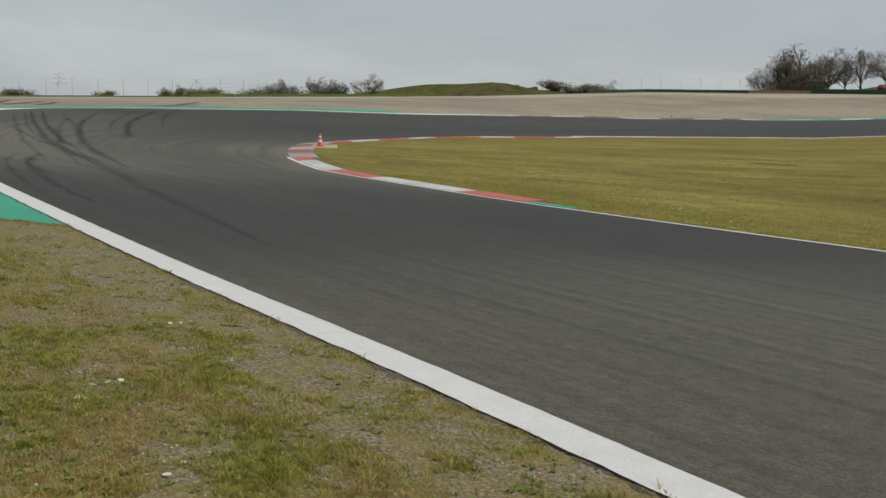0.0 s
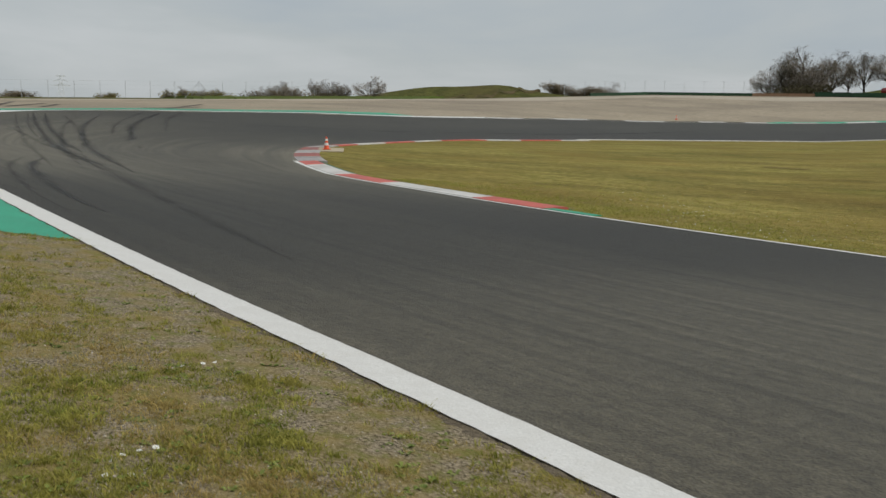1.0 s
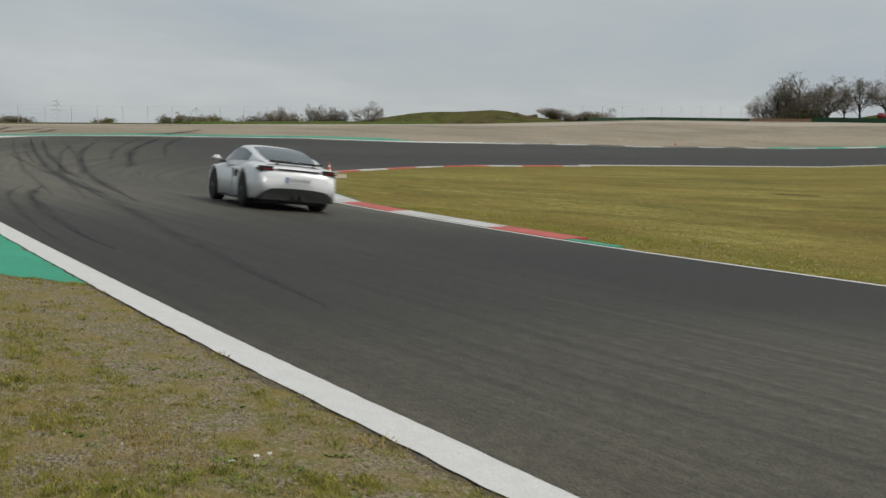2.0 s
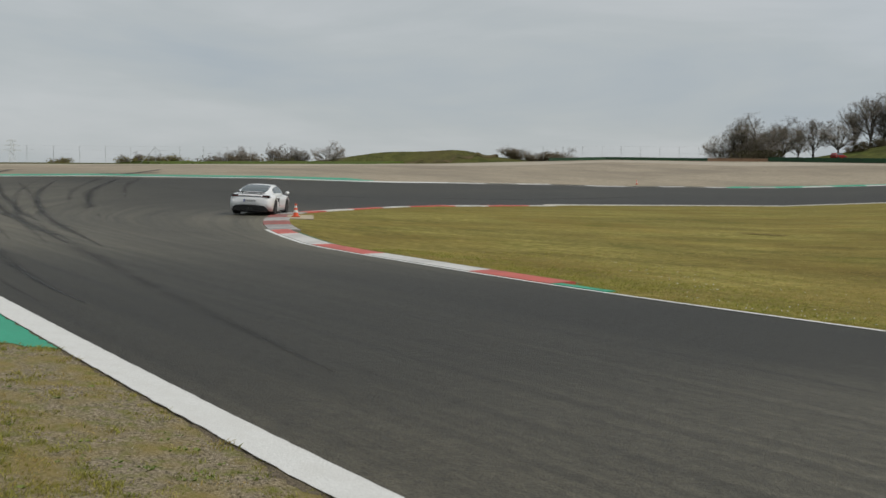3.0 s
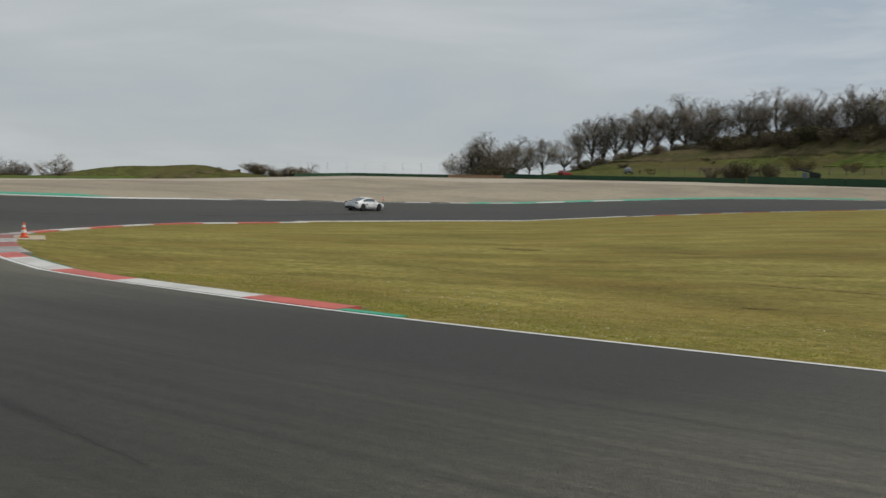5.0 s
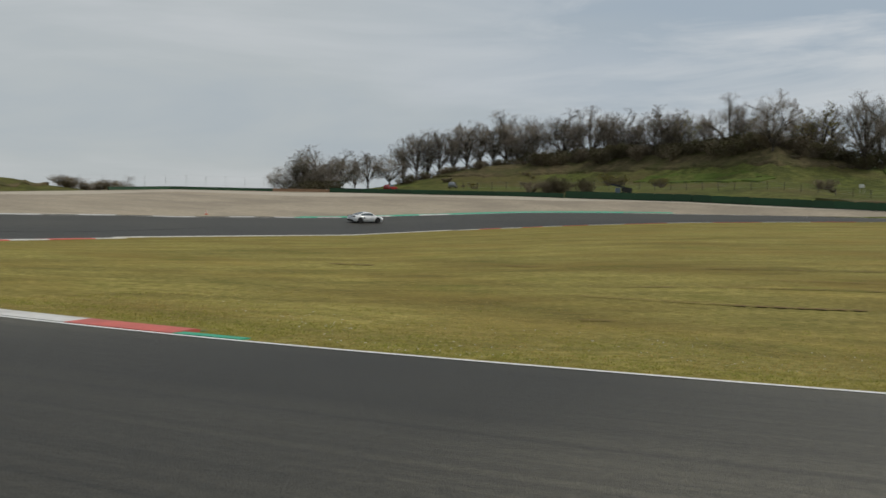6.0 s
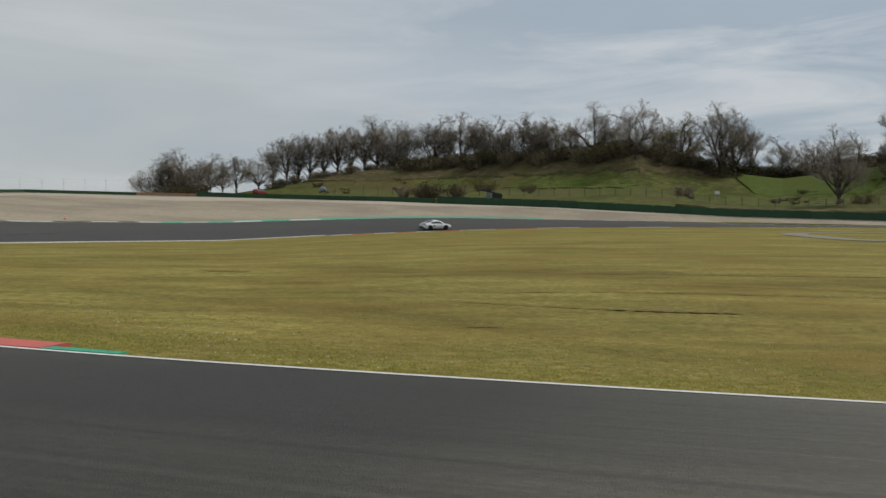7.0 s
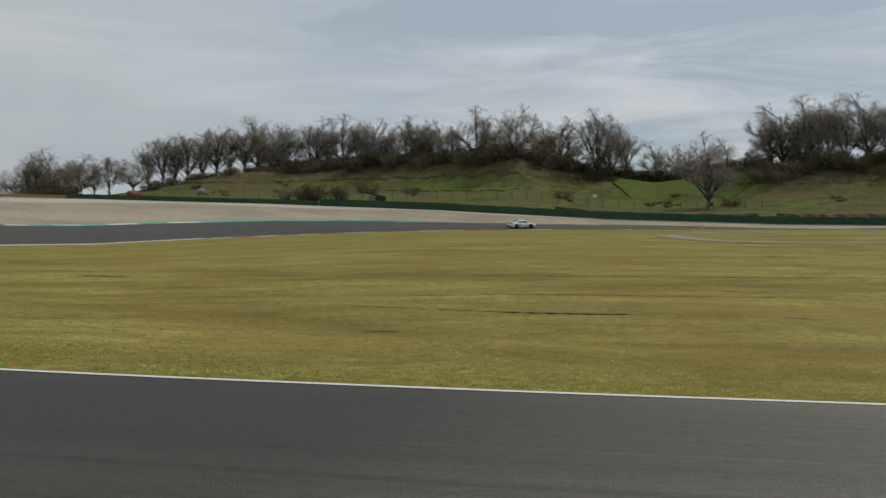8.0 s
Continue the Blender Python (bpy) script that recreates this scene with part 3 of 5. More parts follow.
for pts, w in RUTS:
    c = spline(pts, 40)
    wob = [2.4 * w * (0.25 + 0.75 * abs(math.sin(1.7 * k + 3 * w) * math.cos(0.6 * k))) * min(1, 0.2 + 0.2 * min(k, 40 - k)) for k in range(41)]
    l = [p + (q - p).normalized() * t / 2 for p, q, t in zip(c, side(c, 1), wob)]
    r = [p + (q - p).normalized() * t / 2 for p, q, t in zip(c, side(c, -1), wob)]
    part("rut", loft(l, r, 2, 0.045), M_SOIL, infield)
loop_c = spline([(118, 47), (114.7, 54), (106.7, 61.9), (100, 69.0), (92, 69.0), (84.5, 61), (79.8, 52.5), (83.5, 46.2), (88.3, 42.2), (98, 38)], 70)
M_OLDROAD = mat("old_pale_asphalt", (0.17, 0.162, 0.130), (0.26, 0.25, 0.205), 3, 0.9, 0.2)
part("old_paved_loop", loft(side(loop_c, 1.4), side(loop_c, -1.4), 3, 0.05), M_OLDROAD, infield, "weathered pale paved loop in the grass")

# ---- the barrier ----
M_BARRIER = mat("green_barrier", (0.010, 0.045, 0.018), (0.022, 0.075, 0.032), 3, 0.75, 0.2, 0.4, (0.014, 0.050, 0.022), rand=0.15)
M_ORANGE = mat("orange_barrier", (0.24, 0.145, 0.085), (0.33, 0.20, 0.12), 3, 0.8, 0.2)


def panel_mesh(w, h, d):
    """A padded barrier panel with rounded edges."""
    bm = bmesh.new()
    bmesh.ops.create_cube(bm, size=1)
    bmesh.ops.scale(bm, vec=(w, d, h), verts=bm.verts)
    bmesh.ops.translate(bm, vec=(0, 0, h / 2), verts=bm.verts)
    bmesh.ops.bevel(bm, geom=[e for e in bm.edges], offset=min(d, h) * 0.18, segments=2, affect="EDGES")
    return bm


def row_of_panels(thing, a0, a1, w, h, d, material, out=0.0):
    n, mesh, here = 0, None, a0
    while here < a1:
        r = K * np.interp(here, BEAR, D_D) + out
        step_, nxt = math.degrees(w / r), here
        for _ in range(4):         # so that neighbours touch where the line runs askew
            nxt = here + step_
            r2 = K * np.interp(nxt, BEAR, D_D) + out
            gap_ = math.hypot(r2 * math.sin(radians(nxt)) - r * math.sin(radians(here)), r2 * math.cos(radians(nxt)) - r * math.cos(radians(here)))
            step_ *= w / gap_
        nxt = here + step_
        r2 = K * np.interp(nxt, BEAR, D_D) + out
        p, q = Vector((r * math.sin(radians(here)), r * math.cos(radians(here)))), Vector((r2 * math.sin(radians(nxt)), r2 * math.cos(radians(nxt))))
        m = (p + q) / 2
        if mesh is None:
            ob = part("panel", panel_mesh(w * 1.0, h, d), material, thing)
            mesh = ob.data
        else:
            ob = new("panel", mesh)
            ob.parent = thing
        tilt = math.degrees(math.atan2(ground(*q) - ground(*p), (q - p).length))
        ob.matrix_basis = pose(m.x, m.y, ground(*m) + 0.02, 0, -tilt, math.degrees(math.atan2((q - p).y, (q - p).x)))
        here = nxt
        n += 1


wall = tagged(new("tyre_barrier"), "long dark green padded tyre barrier behind the gravel", "barrier")
row_of_panels(wall, 33.0, 75, 3.2, 1.30, 0.7, M_BARRIER)
low_wall = tagged(new("tyre_barrier"), "low dark green padded barrier behind the gravel", "barrier")
row_of_panels(low_wall, 19.0, 32.9, 3.2, 0.9, 0.6, M_BARRIER)
wall2 = tagged(new("guard_rail"), "low dark green guard rail behind the gravel", "barrier")
row_of_panels(wall2, 6.5, 15.4, 3.2, 0.62, 0.3, M_BARRIER)
wall3 = tagged(new("guard_rail"), "faded orange gate section of the guard rail", "barrier")
row_of_panels(wall3, 15.5, 18.9, 3.2, 0.62, 0.3, M_ORANGE)

# ---- fences ----
M_STEEL = mat("galvanised_steel", (0.36, 0.37, 0.375), (0.48, 0.49, 0.495), 8, 0.55, 0.1, metal=0.3)


M_POST = mat("weathered_wood", (0.07, 0.062, 0.05), (0.15, 0.135, 0.11), 6, 0.9, 0.2)


def tube(bm, a, b, r, r2=None, sides=5):
    a, b = Vector(a), Vector(b)
    z = (b - a).normalized()
    x = z.orthogonal().normalized()
    y = z.cross(x)
    rings = []
    for p, rr in ((a, r), (b, r if r2 is None else r2)):
        rings.append([bm.verts.new(p + (x * math.cos(2 * math.pi * k / sides) + y * math.sin(2 * math.pi * k / sides)) * rr) for k in range(sides)])
    for k in range(sides):
        j = (k + 1) % sides
        bm.faces.new((rings[0][k], rings[0][j], rings[1][j], rings[1][k]))
    bm.faces.new(rings[0][::-1])
    bm.faces.new(rings[1])
    return bm


def cable(pts, r):
    """One unbroken three-sided wire."""
    bm = bmesh.new()
    rings = [[bm.verts.new((x, y + r * math.cos(c), z + r * math.sin(c))) for c in (0, 2.09, 4.19)] for x, y, z in pts]
    for a, b in zip(rings, rings[1:]):
        for k in range(3):
            bm.faces.new((a[k], a[(k + 1) % 3], b[(k + 1) % 3], b[k]))
    return bm


def fence(a0, a1, dist, gap, h, label, braces=(), thick=0.028, post_mat=None):
    """Posts with strained wires and a light mesh between them."""
    thing = tagged(new("fence"), label, "fence")
    pts, here = [], a0
    while here < a1:
        r = dist(here)
        pts.append(Vector((r * math.sin(radians(here)), r * math.cos(radians(here)))))
        here += math.degrees(gap / r)
    mesh = None
    for p in pts:
        if mesh is None:
            ob = part("post", tube(bmesh.new(), (0, 0, -0.3), (0, 0, h), thick), post_mat or M_STEEL, thing)
            mesh = ob.data
        else:
            ob = new("post", mesh)
            ob.parent = thing
        ob.location = (p.x, p.y, ground(*p))
    for z in (0.25, 0.5, 0.75, 0.99):
        part("wire", cable([(p.x, p.y, ground(*p) + h * z) for p in pts], 0.006), M_STEEL, thing)
    for k in braces:
        for s in (-1, 1):
            q = pts[k] + (pts[k + 1] - pts[k]).normalized() * s * 2.2
            part("brace", tube(bmesh.new(), (q.x, q.y, ground(*q) - 0.1), (pts[k].x, pts[k].y, ground(*pts[k]) + h * 0.95), 0.03), M_STEEL, thing)


fence(-33, -9.5, lambda a: K * np.interp(a, BEAR, D_D) + 7, 3.6, 2.5, "tall galvanised steel wire fence behind the gravel", (12,))
fence(5.0, 16.5, lambda a: K * np.interp(a, BEAR, D_D) + 7, 3.6, 2.5, "tall galvanised steel wire fence behind the gravel")
fence(27, 59, lambda a: K * np.interp(a, BEAR, D_D) + 24, 3.0, 1.5, "low wire fence with weathered wooden posts across the meadow", thick=0.07, post_mat=M_POST)

# ---- trees ----
M_BARK = mat("bark", (0.070, 0.060, 0.050), (0.15, 0.13, 0.112), 4, 0.95, 0.4, rand=0.2)
# twig colour lightened, standing in for haze over the far crowns
M_TWIG = mat("twigs", (0.215, 0.186, 0.155), (0.34, 0.300, 0.255), 2, 0.95, 0.0, rand=0.3)
M_THICKET = mat("thicket_twigs", (0.135, 0.110, 0.076), (0.235, 0.195, 0.14), 2, 0.95, 0.0, rand=0.3)
M_BUD = mat("young_leaves", (0.19, 0.172, 0.045), (0.33, 0.292, 0.095), 2, 0.9, 0.0, rand=0.3)
M_DARKLEAF = mat("dark_leaves", (0.100, 0.093, 0.050), (0.185, 0.168, 0.095), 2, 0.9, 0.0, rand=0.3)


def needle(bm, a, b, r):
    """A thin three-sided twig."""
    z = (b - a).normalized()
    x = z.orthogonal().normalized()
    y = z.cross(x)
    base = [bm.verts.new(a + (x * math.cos(c) + y * math.sin(c)) * r) for c in (0, 2.09, 4.19)]
    t = bm.verts.new(b)
    for k in range(3):
        bm.faces.new((base[k], base[(k + 1) % 3], t))


def leaf(bm, p, s, rg):
    """A small folded leaf clump."""
    v = [bm.verts.new(p + Vector((rg.uniform(-1, 1), rg.uniform(-1, 1), rg.uniform(-1, 1))).normalized() * s) for _ in range(4)]
    for f in ((0, 1, 2), (0, 2, 3), (0, 3, 1), (1, 3, 2)):
        bm.faces.new([v[k] for k in f])


def tree(seed, spread, leaders, twigs, leaves, leaf_mat, twig_r=0.009, lean=0.0, bole=2.0, low=0.0):
    """A bare spring tree 10 m high: a short bole that forks into rising leaders, then limbs, branches and a haze of twigs."""
    rg = random.Random(seed)
    wood, crown = bmesh.new(), bmesh.new()
    ends = []
    jit = lambda k: Vector((rg.uniform(-k, k), rg.uniform(-k, k), rg.uniform(-k, k)))

    def limb(p, way, length, r, level):
        n, q, nodes = 3, p, []
        for k in range(n):
            up = Vector((0, 0, 0.05 if level < 3 else 0.02))
            way = (way + jit(0.05 + 0.03 * level) + up).normalized()
            nq = q + way * length / n
            tube(wood, q, nq, r * (1 - 0.17 * k), r * (1 - 0.17 * (k + 1)), 6 if level == 0 else 4 if level < 3 else 3)
            nodes.append((q, nq, way))
            q = nq
        if level >= 2:
            ends.extend((a.lerp(b, rg.random()), w, level) for a, b, w in nodes)
            ends.append((q, way, level))
        if level == 0:
            base = rg.uniform(0, 6.283)
            for k in range(leaders):
                a = base + 6.283 * k / leaders + rg.uniform(-0.5, 0.5)
                out = Vector((math.cos(a), math.sin(a), 0)) * spread * rg.uniform(0.45, 1.05)
                start = nodes[-1][0].lerp(q, rg.uniform(0.0, 1.0))
                limb(start, (Vector((lean, 0, 1)) + out).normalized(), rg.uniform(3.4, 4.6) * (1 - 0.22 * min(1.0, out.length)), r * 0.55, 1)
            limb(q, Vector((lean, 0, 1)), 4.6, r * 0.6, 1)
            for k in range(int(low * 10)):                 # low boughs and shoots from the bole
                a = rg.uniform(0, 6.283)
                limb(Vector((0, 0, rg.uniform(0.1, bole))), (Vector((math.cos(a), math.sin(a), rg.uniform(0.2, 1.2)))).normalized(), rg.uniform(1.6, 3.0), r * 0.25, 2)
        elif level < 4:
            count = (0, 5, 4, 2)[level]
            for k in range(count):
                a, b, w = nodes[min(2, int(3 * (0.12 + 0.88 * (k + 1) / count) - 0.01))]
                side_ = w.orthogonal().normalized()
                side_.rotate(Matrix.Rotation(rg.uniform(0, 6.283), 3, w))
                limb(a.lerp(b, rg.random()), (w + side_ * rg.uniform(0.45, 1.0)).normalized(), length * rg.uniform(0.42, 0.62), r * (0.46 if level < 2 else 0.38), level + 1)

    limb(Vector((0, 0, -0.3)), Vector((lean, 0, 1)), bole, 0.20, 0)
    for _ in range(twigs):
        p, way, _l = rg.choice(ends)
        d = (way * 0.9 + jit(0.8) + Vector((0, 0, 0.12))).normalized()
        b = p + d * rg.uniform(0.4, 1.05)
        needle(crown, p, b, twig_r)
        m = p.lerp(b, rg.uniform(0.3, 0.7))
        needle(crown, m, m + (d + jit(0.7)).normalized() * rg.uniform(0.25, 0.55), twig_r * 0.8)
    lv = bmesh.new()
    for _ in range(leaves):
        p, way, _l = rg.choice(ends)
        leaf(lv, p + Vector((rg.gauss(0, 0.18), rg.gauss(0, 0.18), rg.gauss(0, 0.18))), rg.uniform(0.05, 0.13), rg)
    zs = sorted(v.co.z for v in crown.verts)
    rs = sorted(math.hypot(v.co.x - lean * v.co.z, v.co.y) for v in crown.verts)
    top, reach = zs[int(len(zs) * 0.985)], rs[int(len(rs) * 0.93)]
    mid_z = 0.56 * top
    for b_ in (wood, crown, lv):           # the outermost shoots end in a rounded outline
        for v in b_.verts:
            rel = Vector(((v.co.x - lean * v.co.z) / reach, v.co.y / reach, (v.co.z - mid_z) / (top - mid_z)))
            far = rel.length
            if far > 0.9 and v.co.z > 0.12 * top:
                pull = (0.9 + 0.30 * math.tanh((far - 0.9) / 0.45)) / far
                v.co = Vector((lean * v.co.z + rel.x * pull * reach, rel.y * pull * reach, mid_z + rel.z * pull * (top - mid_z)))
    top = max(v.co.z for v in crown.verts)
    for b_ in (wood, crown, lv):
        bmesh.ops.scale(b_, vec=(10 / top,) * 3, verts=b_.verts)
    th = new("tree")
    part("trunk", wood, M_BARK, th, smooth=True)
    part("crown", crown, M_TWIG, th)
    if leaves:
        part("foliage", lv, leaf_mat, th)
    lv.free() if not leaves else None
    return th


def shrub(seed, leaves, leaf_mat, wide=1.0):
    """A dense low bush 2 m high: many stems and small leaf clumps with an uneven outline."""
    rg = random.Random(seed)
    stems, lv = bmesh.new(), bmesh.new()
    lobes = [(Vector((rg.uniform(-1, 1) * wide, rg.uniform(-1, 1) * 0.8, rg.uniform(0.6, 1.3))), rg.uniform(0.45, 0.8)) for _ in range(7)]
    for c, r in lobes:
        for _ in range(34):
            t = c + Vector((rg.gauss(0, 1), rg.gauss(0, 1), abs(rg.gauss(0, 1)))) * r * 0.55
            needle(stems, Vector((c.x * 0.4 + rg.uniform(-0.2, 0.2), c.y * 0.4, 0)), t, 0.018)
            needle(stems, t * 0.8, t * 0.8 + Vector((rg.uniform(-1, 1), rg.uniform(-1, 1), rg.uniform(0, 1))) * 0.35, 0.012)
        for _ in range(leaves // 7):
            p = c + Vector((rg.gauss(0, 1), rg.gauss(0, 1), rg.gauss(0, 1))).normalized() * r * rg.random() ** 0.4
            if p.z > 0.02:
                leaf(lv, p, rg.uniform(0.04, 0.10), rg)
    th = new("bush")
    tagged(part("branchwork", stems, M_THICKET, th), kind="stuff")
    tagged(part("foliage", lv, leaf_mat, th), kind="stuff")
    return th


MAKERS = {
    "tall": lambda: tree(11, 0.62, 5, 5000, 0, None, 0.0062, bole=1.7, low=0.3),
    "grey": lambda: tree(17, 0.75, 5, 4600, 0, None, 0.0062, lean=0.04, bole=1.5, low=0.4),
    "wide": lambda: tree(23, 0.95, 6, 5600, 0, None, 0.0062, lean=0.06, bole=1.5, low=0.2),
    "slim": lambda: tree(37, 0.42, 4, 3600, 0, None, 0.0062, bole=1.8, low=0.4),
    "full": lambda: tree(41, 0.80, 6, 6500, 1100, M_DARKLEAF, 0.009, bole=0.6, low=2.2),
    "bud": lambda: tree(53, 0.85, 6, 3200, 2200, M_BUD, 0.007, bole=0.8, low=1.2),
    "oak": lambda: tree(67, 1.0, 6, 5600, 0, None, 0.0065, lean=-0.05, bole=1.3, low=0.2),
}
LABELS = {
    "grey": "bare grey deciduous tree with a rounded twiggy crown",
    "tall": "tall bare deciduous tree with fine grey-brown twigs", "wide": "bare spreading deciduous tree on the grassy ridge", "slim": "slender bare tree with a narrow crown",
    "full": "dense dark tree with thick low twigs and ivy", "bud": "rounded tree with first yellow-green spring leaves", "oak": "broad gnarled bare tree standing in the meadow",
}
protos = {}


def plant(kind, x, y, h, turn, squash=1.0):
    m = Matrix.LocRotScale((x, y, ground(x, y) - 0.05), Euler((0, 0, turn)), (h / 10 * squash, h / 10 * squash, h / 10))
    if kind not in protos:
        protos[kind] = tagged(MAKERS[kind](), LABELS[kind], "tree", "trees on the ridge")
        protos[kind].matrix_basis = m
        return protos[kind]
    keep = protos[kind].scale.copy()
    ob = copy_thing(protos[kind], Matrix())
    ob.matrix_basis = m
    return ob


def ridge(a):
    return K * np.interp(a, R_B, R_D)


rg = random.Random(8)
alternate = 0
EYE = (-0.64, 2.28, 1.15)
# bearing, slope of the sight line to the top, distance beyond the ridge line, kind, breadth
TREES = [
    (16.9, 0.0576, -22, "wide", 1.1), (18.0, 0.0740, -20, "full", 0.9), (18.7, 0.0790, -18, "full", 1.0), (20.0, 0.0762, -4, "wide", 0.9), (20.9, 0.070, 0, "tall", 0.8), (21.7, 0.0745, 2, "slim", 1.0), (23.0, 0.0725, 0, "wide", 1.0),
    (23.8, 0.0890, 4, "tall", 0.8), (24.6, 0.0967, 2, "slim", 1.0), (25.3, 0.096, 5, "tall", 0.75), (26.0, 0.0993, 2, "slim", 1.1), (26.8, 0.0997, 6, "tall", 0.8), (27.6, 0.1077, 3, "slim", 1.1),
    (28.4, 0.1064, 6, "tall", 0.8), (29.2, 0.1143, 2, "tall", 0.85), (30.0, 0.1171, 5, "wide", 0.8), (30.9, 0.1134, 3, "full", 0.7), (31.7, 0.1138, 5, "tall", 0.9), (33.3, 0.1215, 3, "wide", 0.9),
    (34.1, 0.116, 6, "tall", 0.8), (35.0, 0.121, 4, "wide", 0.85), (36.0, 0.1172, 4, "tall", 0.9), (36.9, 0.1186, 5, "full", 0.7), (37.7, 0.110, 3, "tall", 0.9), (39.2, 0.1221, 1, "full", 0.9),
    (39.8, 0.119, 4, "tall", 0.9), (40.6, 0.1164, 3, "bud", 0.7), (41.6, 0.117, 5, "tall", 0.8), (43.0, 0.1314, 3, "wide", 0.85), (44.0, 0.112, 4, "bud", 0.8), (45.3, 0.1355, -10, "oak", 0.75),
    (47.0, 0.116, 2, "bud", 0.9), (47.9, 0.1205, 4, "bud", 1.0), (50.2, 0.1306, -8, "tall", 0.9), (51.0, 0.120, -2, "wide", 0.7), (51.8, 0.1128, 2, "tall", 0.8), (53.6, 0.0949, 10, "wide", 0.9),
    (56.5, 0.1055, -44, "oak", 0.8), (55.3, 0.092, 8, "wide", 0.8), (59.2, 0.0931, -4, "full", 0.8), (59.9, 0.116, 0, "tall", 0.9), (60.6, 0.1314, 0, "wide", 0.9), (61.2, 0.128, 4, "tall", 0.9), (61.8, 0.1361, 2, "wide", 0.8),
    (62.4, 0.128, 0, "tall", 0.8), (63.0, 0.1379, 3, "tall", 0.8), (63.9, 0.129, 2, "oak", 0.7), (65.0, 0.1361, 0, "wide", 0.9), (66.0, 0.130, 2, "tall", 0.9), (67.2, 0.134, 0, "wide", 0.9),
]
for a, s, off, kind, broad in TREES:
    if kind == "tall":
        alternate += 1
        kind = "grey" if alternate % 2 else "tall"
    d = ridge(a) + off
    x, y = EYE[0] + d * math.sin(radians(a)), EYE[1] + d * math.cos(radians(a))
    h = EYE[2] + (s + slant(a)) * d - ground(x, y)
    plant(kind, x, y, max(3.0, h * 1.04), rg.uniform(0, 6.28), broad * rg.uniform(1.22, 1.45))
# far trees on the skyline beyond the mounds
SKYLINE = [(-26.8, 0.030, 210, "bud", 1.9), (-25.6, 0.029, 215, "wide", 1.6), (-21.7, 0.0300, 190, "bud", 1.2), (-17.6, 0.0365, 175, "wide", 1.1), (-18.4, 0.0335, 172, "bud", 1.5), (-16.6, 0.034, 172, "bud", 1.6), (-15.7, 0.0352, 174, "bud", 1.6),
           (-13.0, 0.038, 185, "full", 1.4), (-12.3, 0.0440, 190, "wide", 1.2), (-11.7, 0.0425, 185, "full", 1.3), (-10.1, 0.0475, 200, "tall", 1.1), (-9.3, 0.0465, 195, "full", 1.3), (-8.6, 0.0435, 195, "full", 1.2), (-6.9, 0.0505, 196, "wide", 1.5),
           (4.3, 0.0405, 300, "full", 1.8), (5.2, 0.042, 300, "wide", 1.5), (6.2, 0.0415, 300, "full", 1.5), (7.1, 0.046, 300, "wide", 1.2)]
for a, s, d, kind, broad in SKYLINE:
    x, y = 1.2 + d * math.sin(radians(a)), -2.5 + d * math.cos(radians(a))
    plant(kind, x, y, max(2.0, 0.98 + (s + slant(a)) * d - ground(x, y)), rg.uniform(0, 6.28), broad)
# undergrowth along the ridge and bushes on the slope
brush = {"dark": tagged(shrub(5, 900, M_DARKLEAF, 1.5), "dark tangled undergrowth below the ridge trees", "bush", "undergrowth"),
         "brown": tagged(shrub(6, 500, M_THICKET, 1.3), "leafless brown thicket on the slope", "bush", "undergrowth"),
         "olive": tagged(shrub(7, 800, M_BUD, 1.2), "olive green spring bush on the slope", "bush", "undergrowth")}
used = set()


def bush(kind, a, d, h, wide=1.0):
    x, y = d * math.sin(radians(a)), d * math.cos(radians(a))
    m = Matrix.LocRotScale((x, y, ground(x, y) - 0.18 * h), Euler((0, 0, rg.uniform(0, 6.28))), (h / 2 * wide, h / 2 * wide, h / 2))
    ob = brush[kind] if kind not in used else copy_thing(brush[kind], Matrix())
    used.add(kind)
    ob.matrix_basis = m


for a in np.arange(23.5, 32, 0.40):
    bush(rg.choice(["dark", "brown", "brown"]), a + rg.uniform(-0.3, 0.3), ridge(a) + rg.uniform(-9, 3), rg.uniform(1.6, 3.2), 1.4)
for a in np.arange(31.5, 49.5, 0.19):
    bush(rg.choice(["dark", "dark", "brown"]), a + rg.uniform(-0.2, 0.2), ridge(a) + rg.uniform(-8, 3), rg.uniform(3.4, 5.4), 1.2)
for a in np.arange(50.5, 59, 0.33):
    bush(rg.choice(["dark", "dark", "brown"]), a, ridge(a) + rg.uniform(10, 18), rg.uniform(4.2, 6.0), 1.4)
for a in np.arange(58.8, 68, 0.26):
    bush(rg.choice(["dark", "dark", "brown"]), a, ridge(a) + rg.uniform(-14, 2), rg.uniform(3.0, 6.0), 1.25)
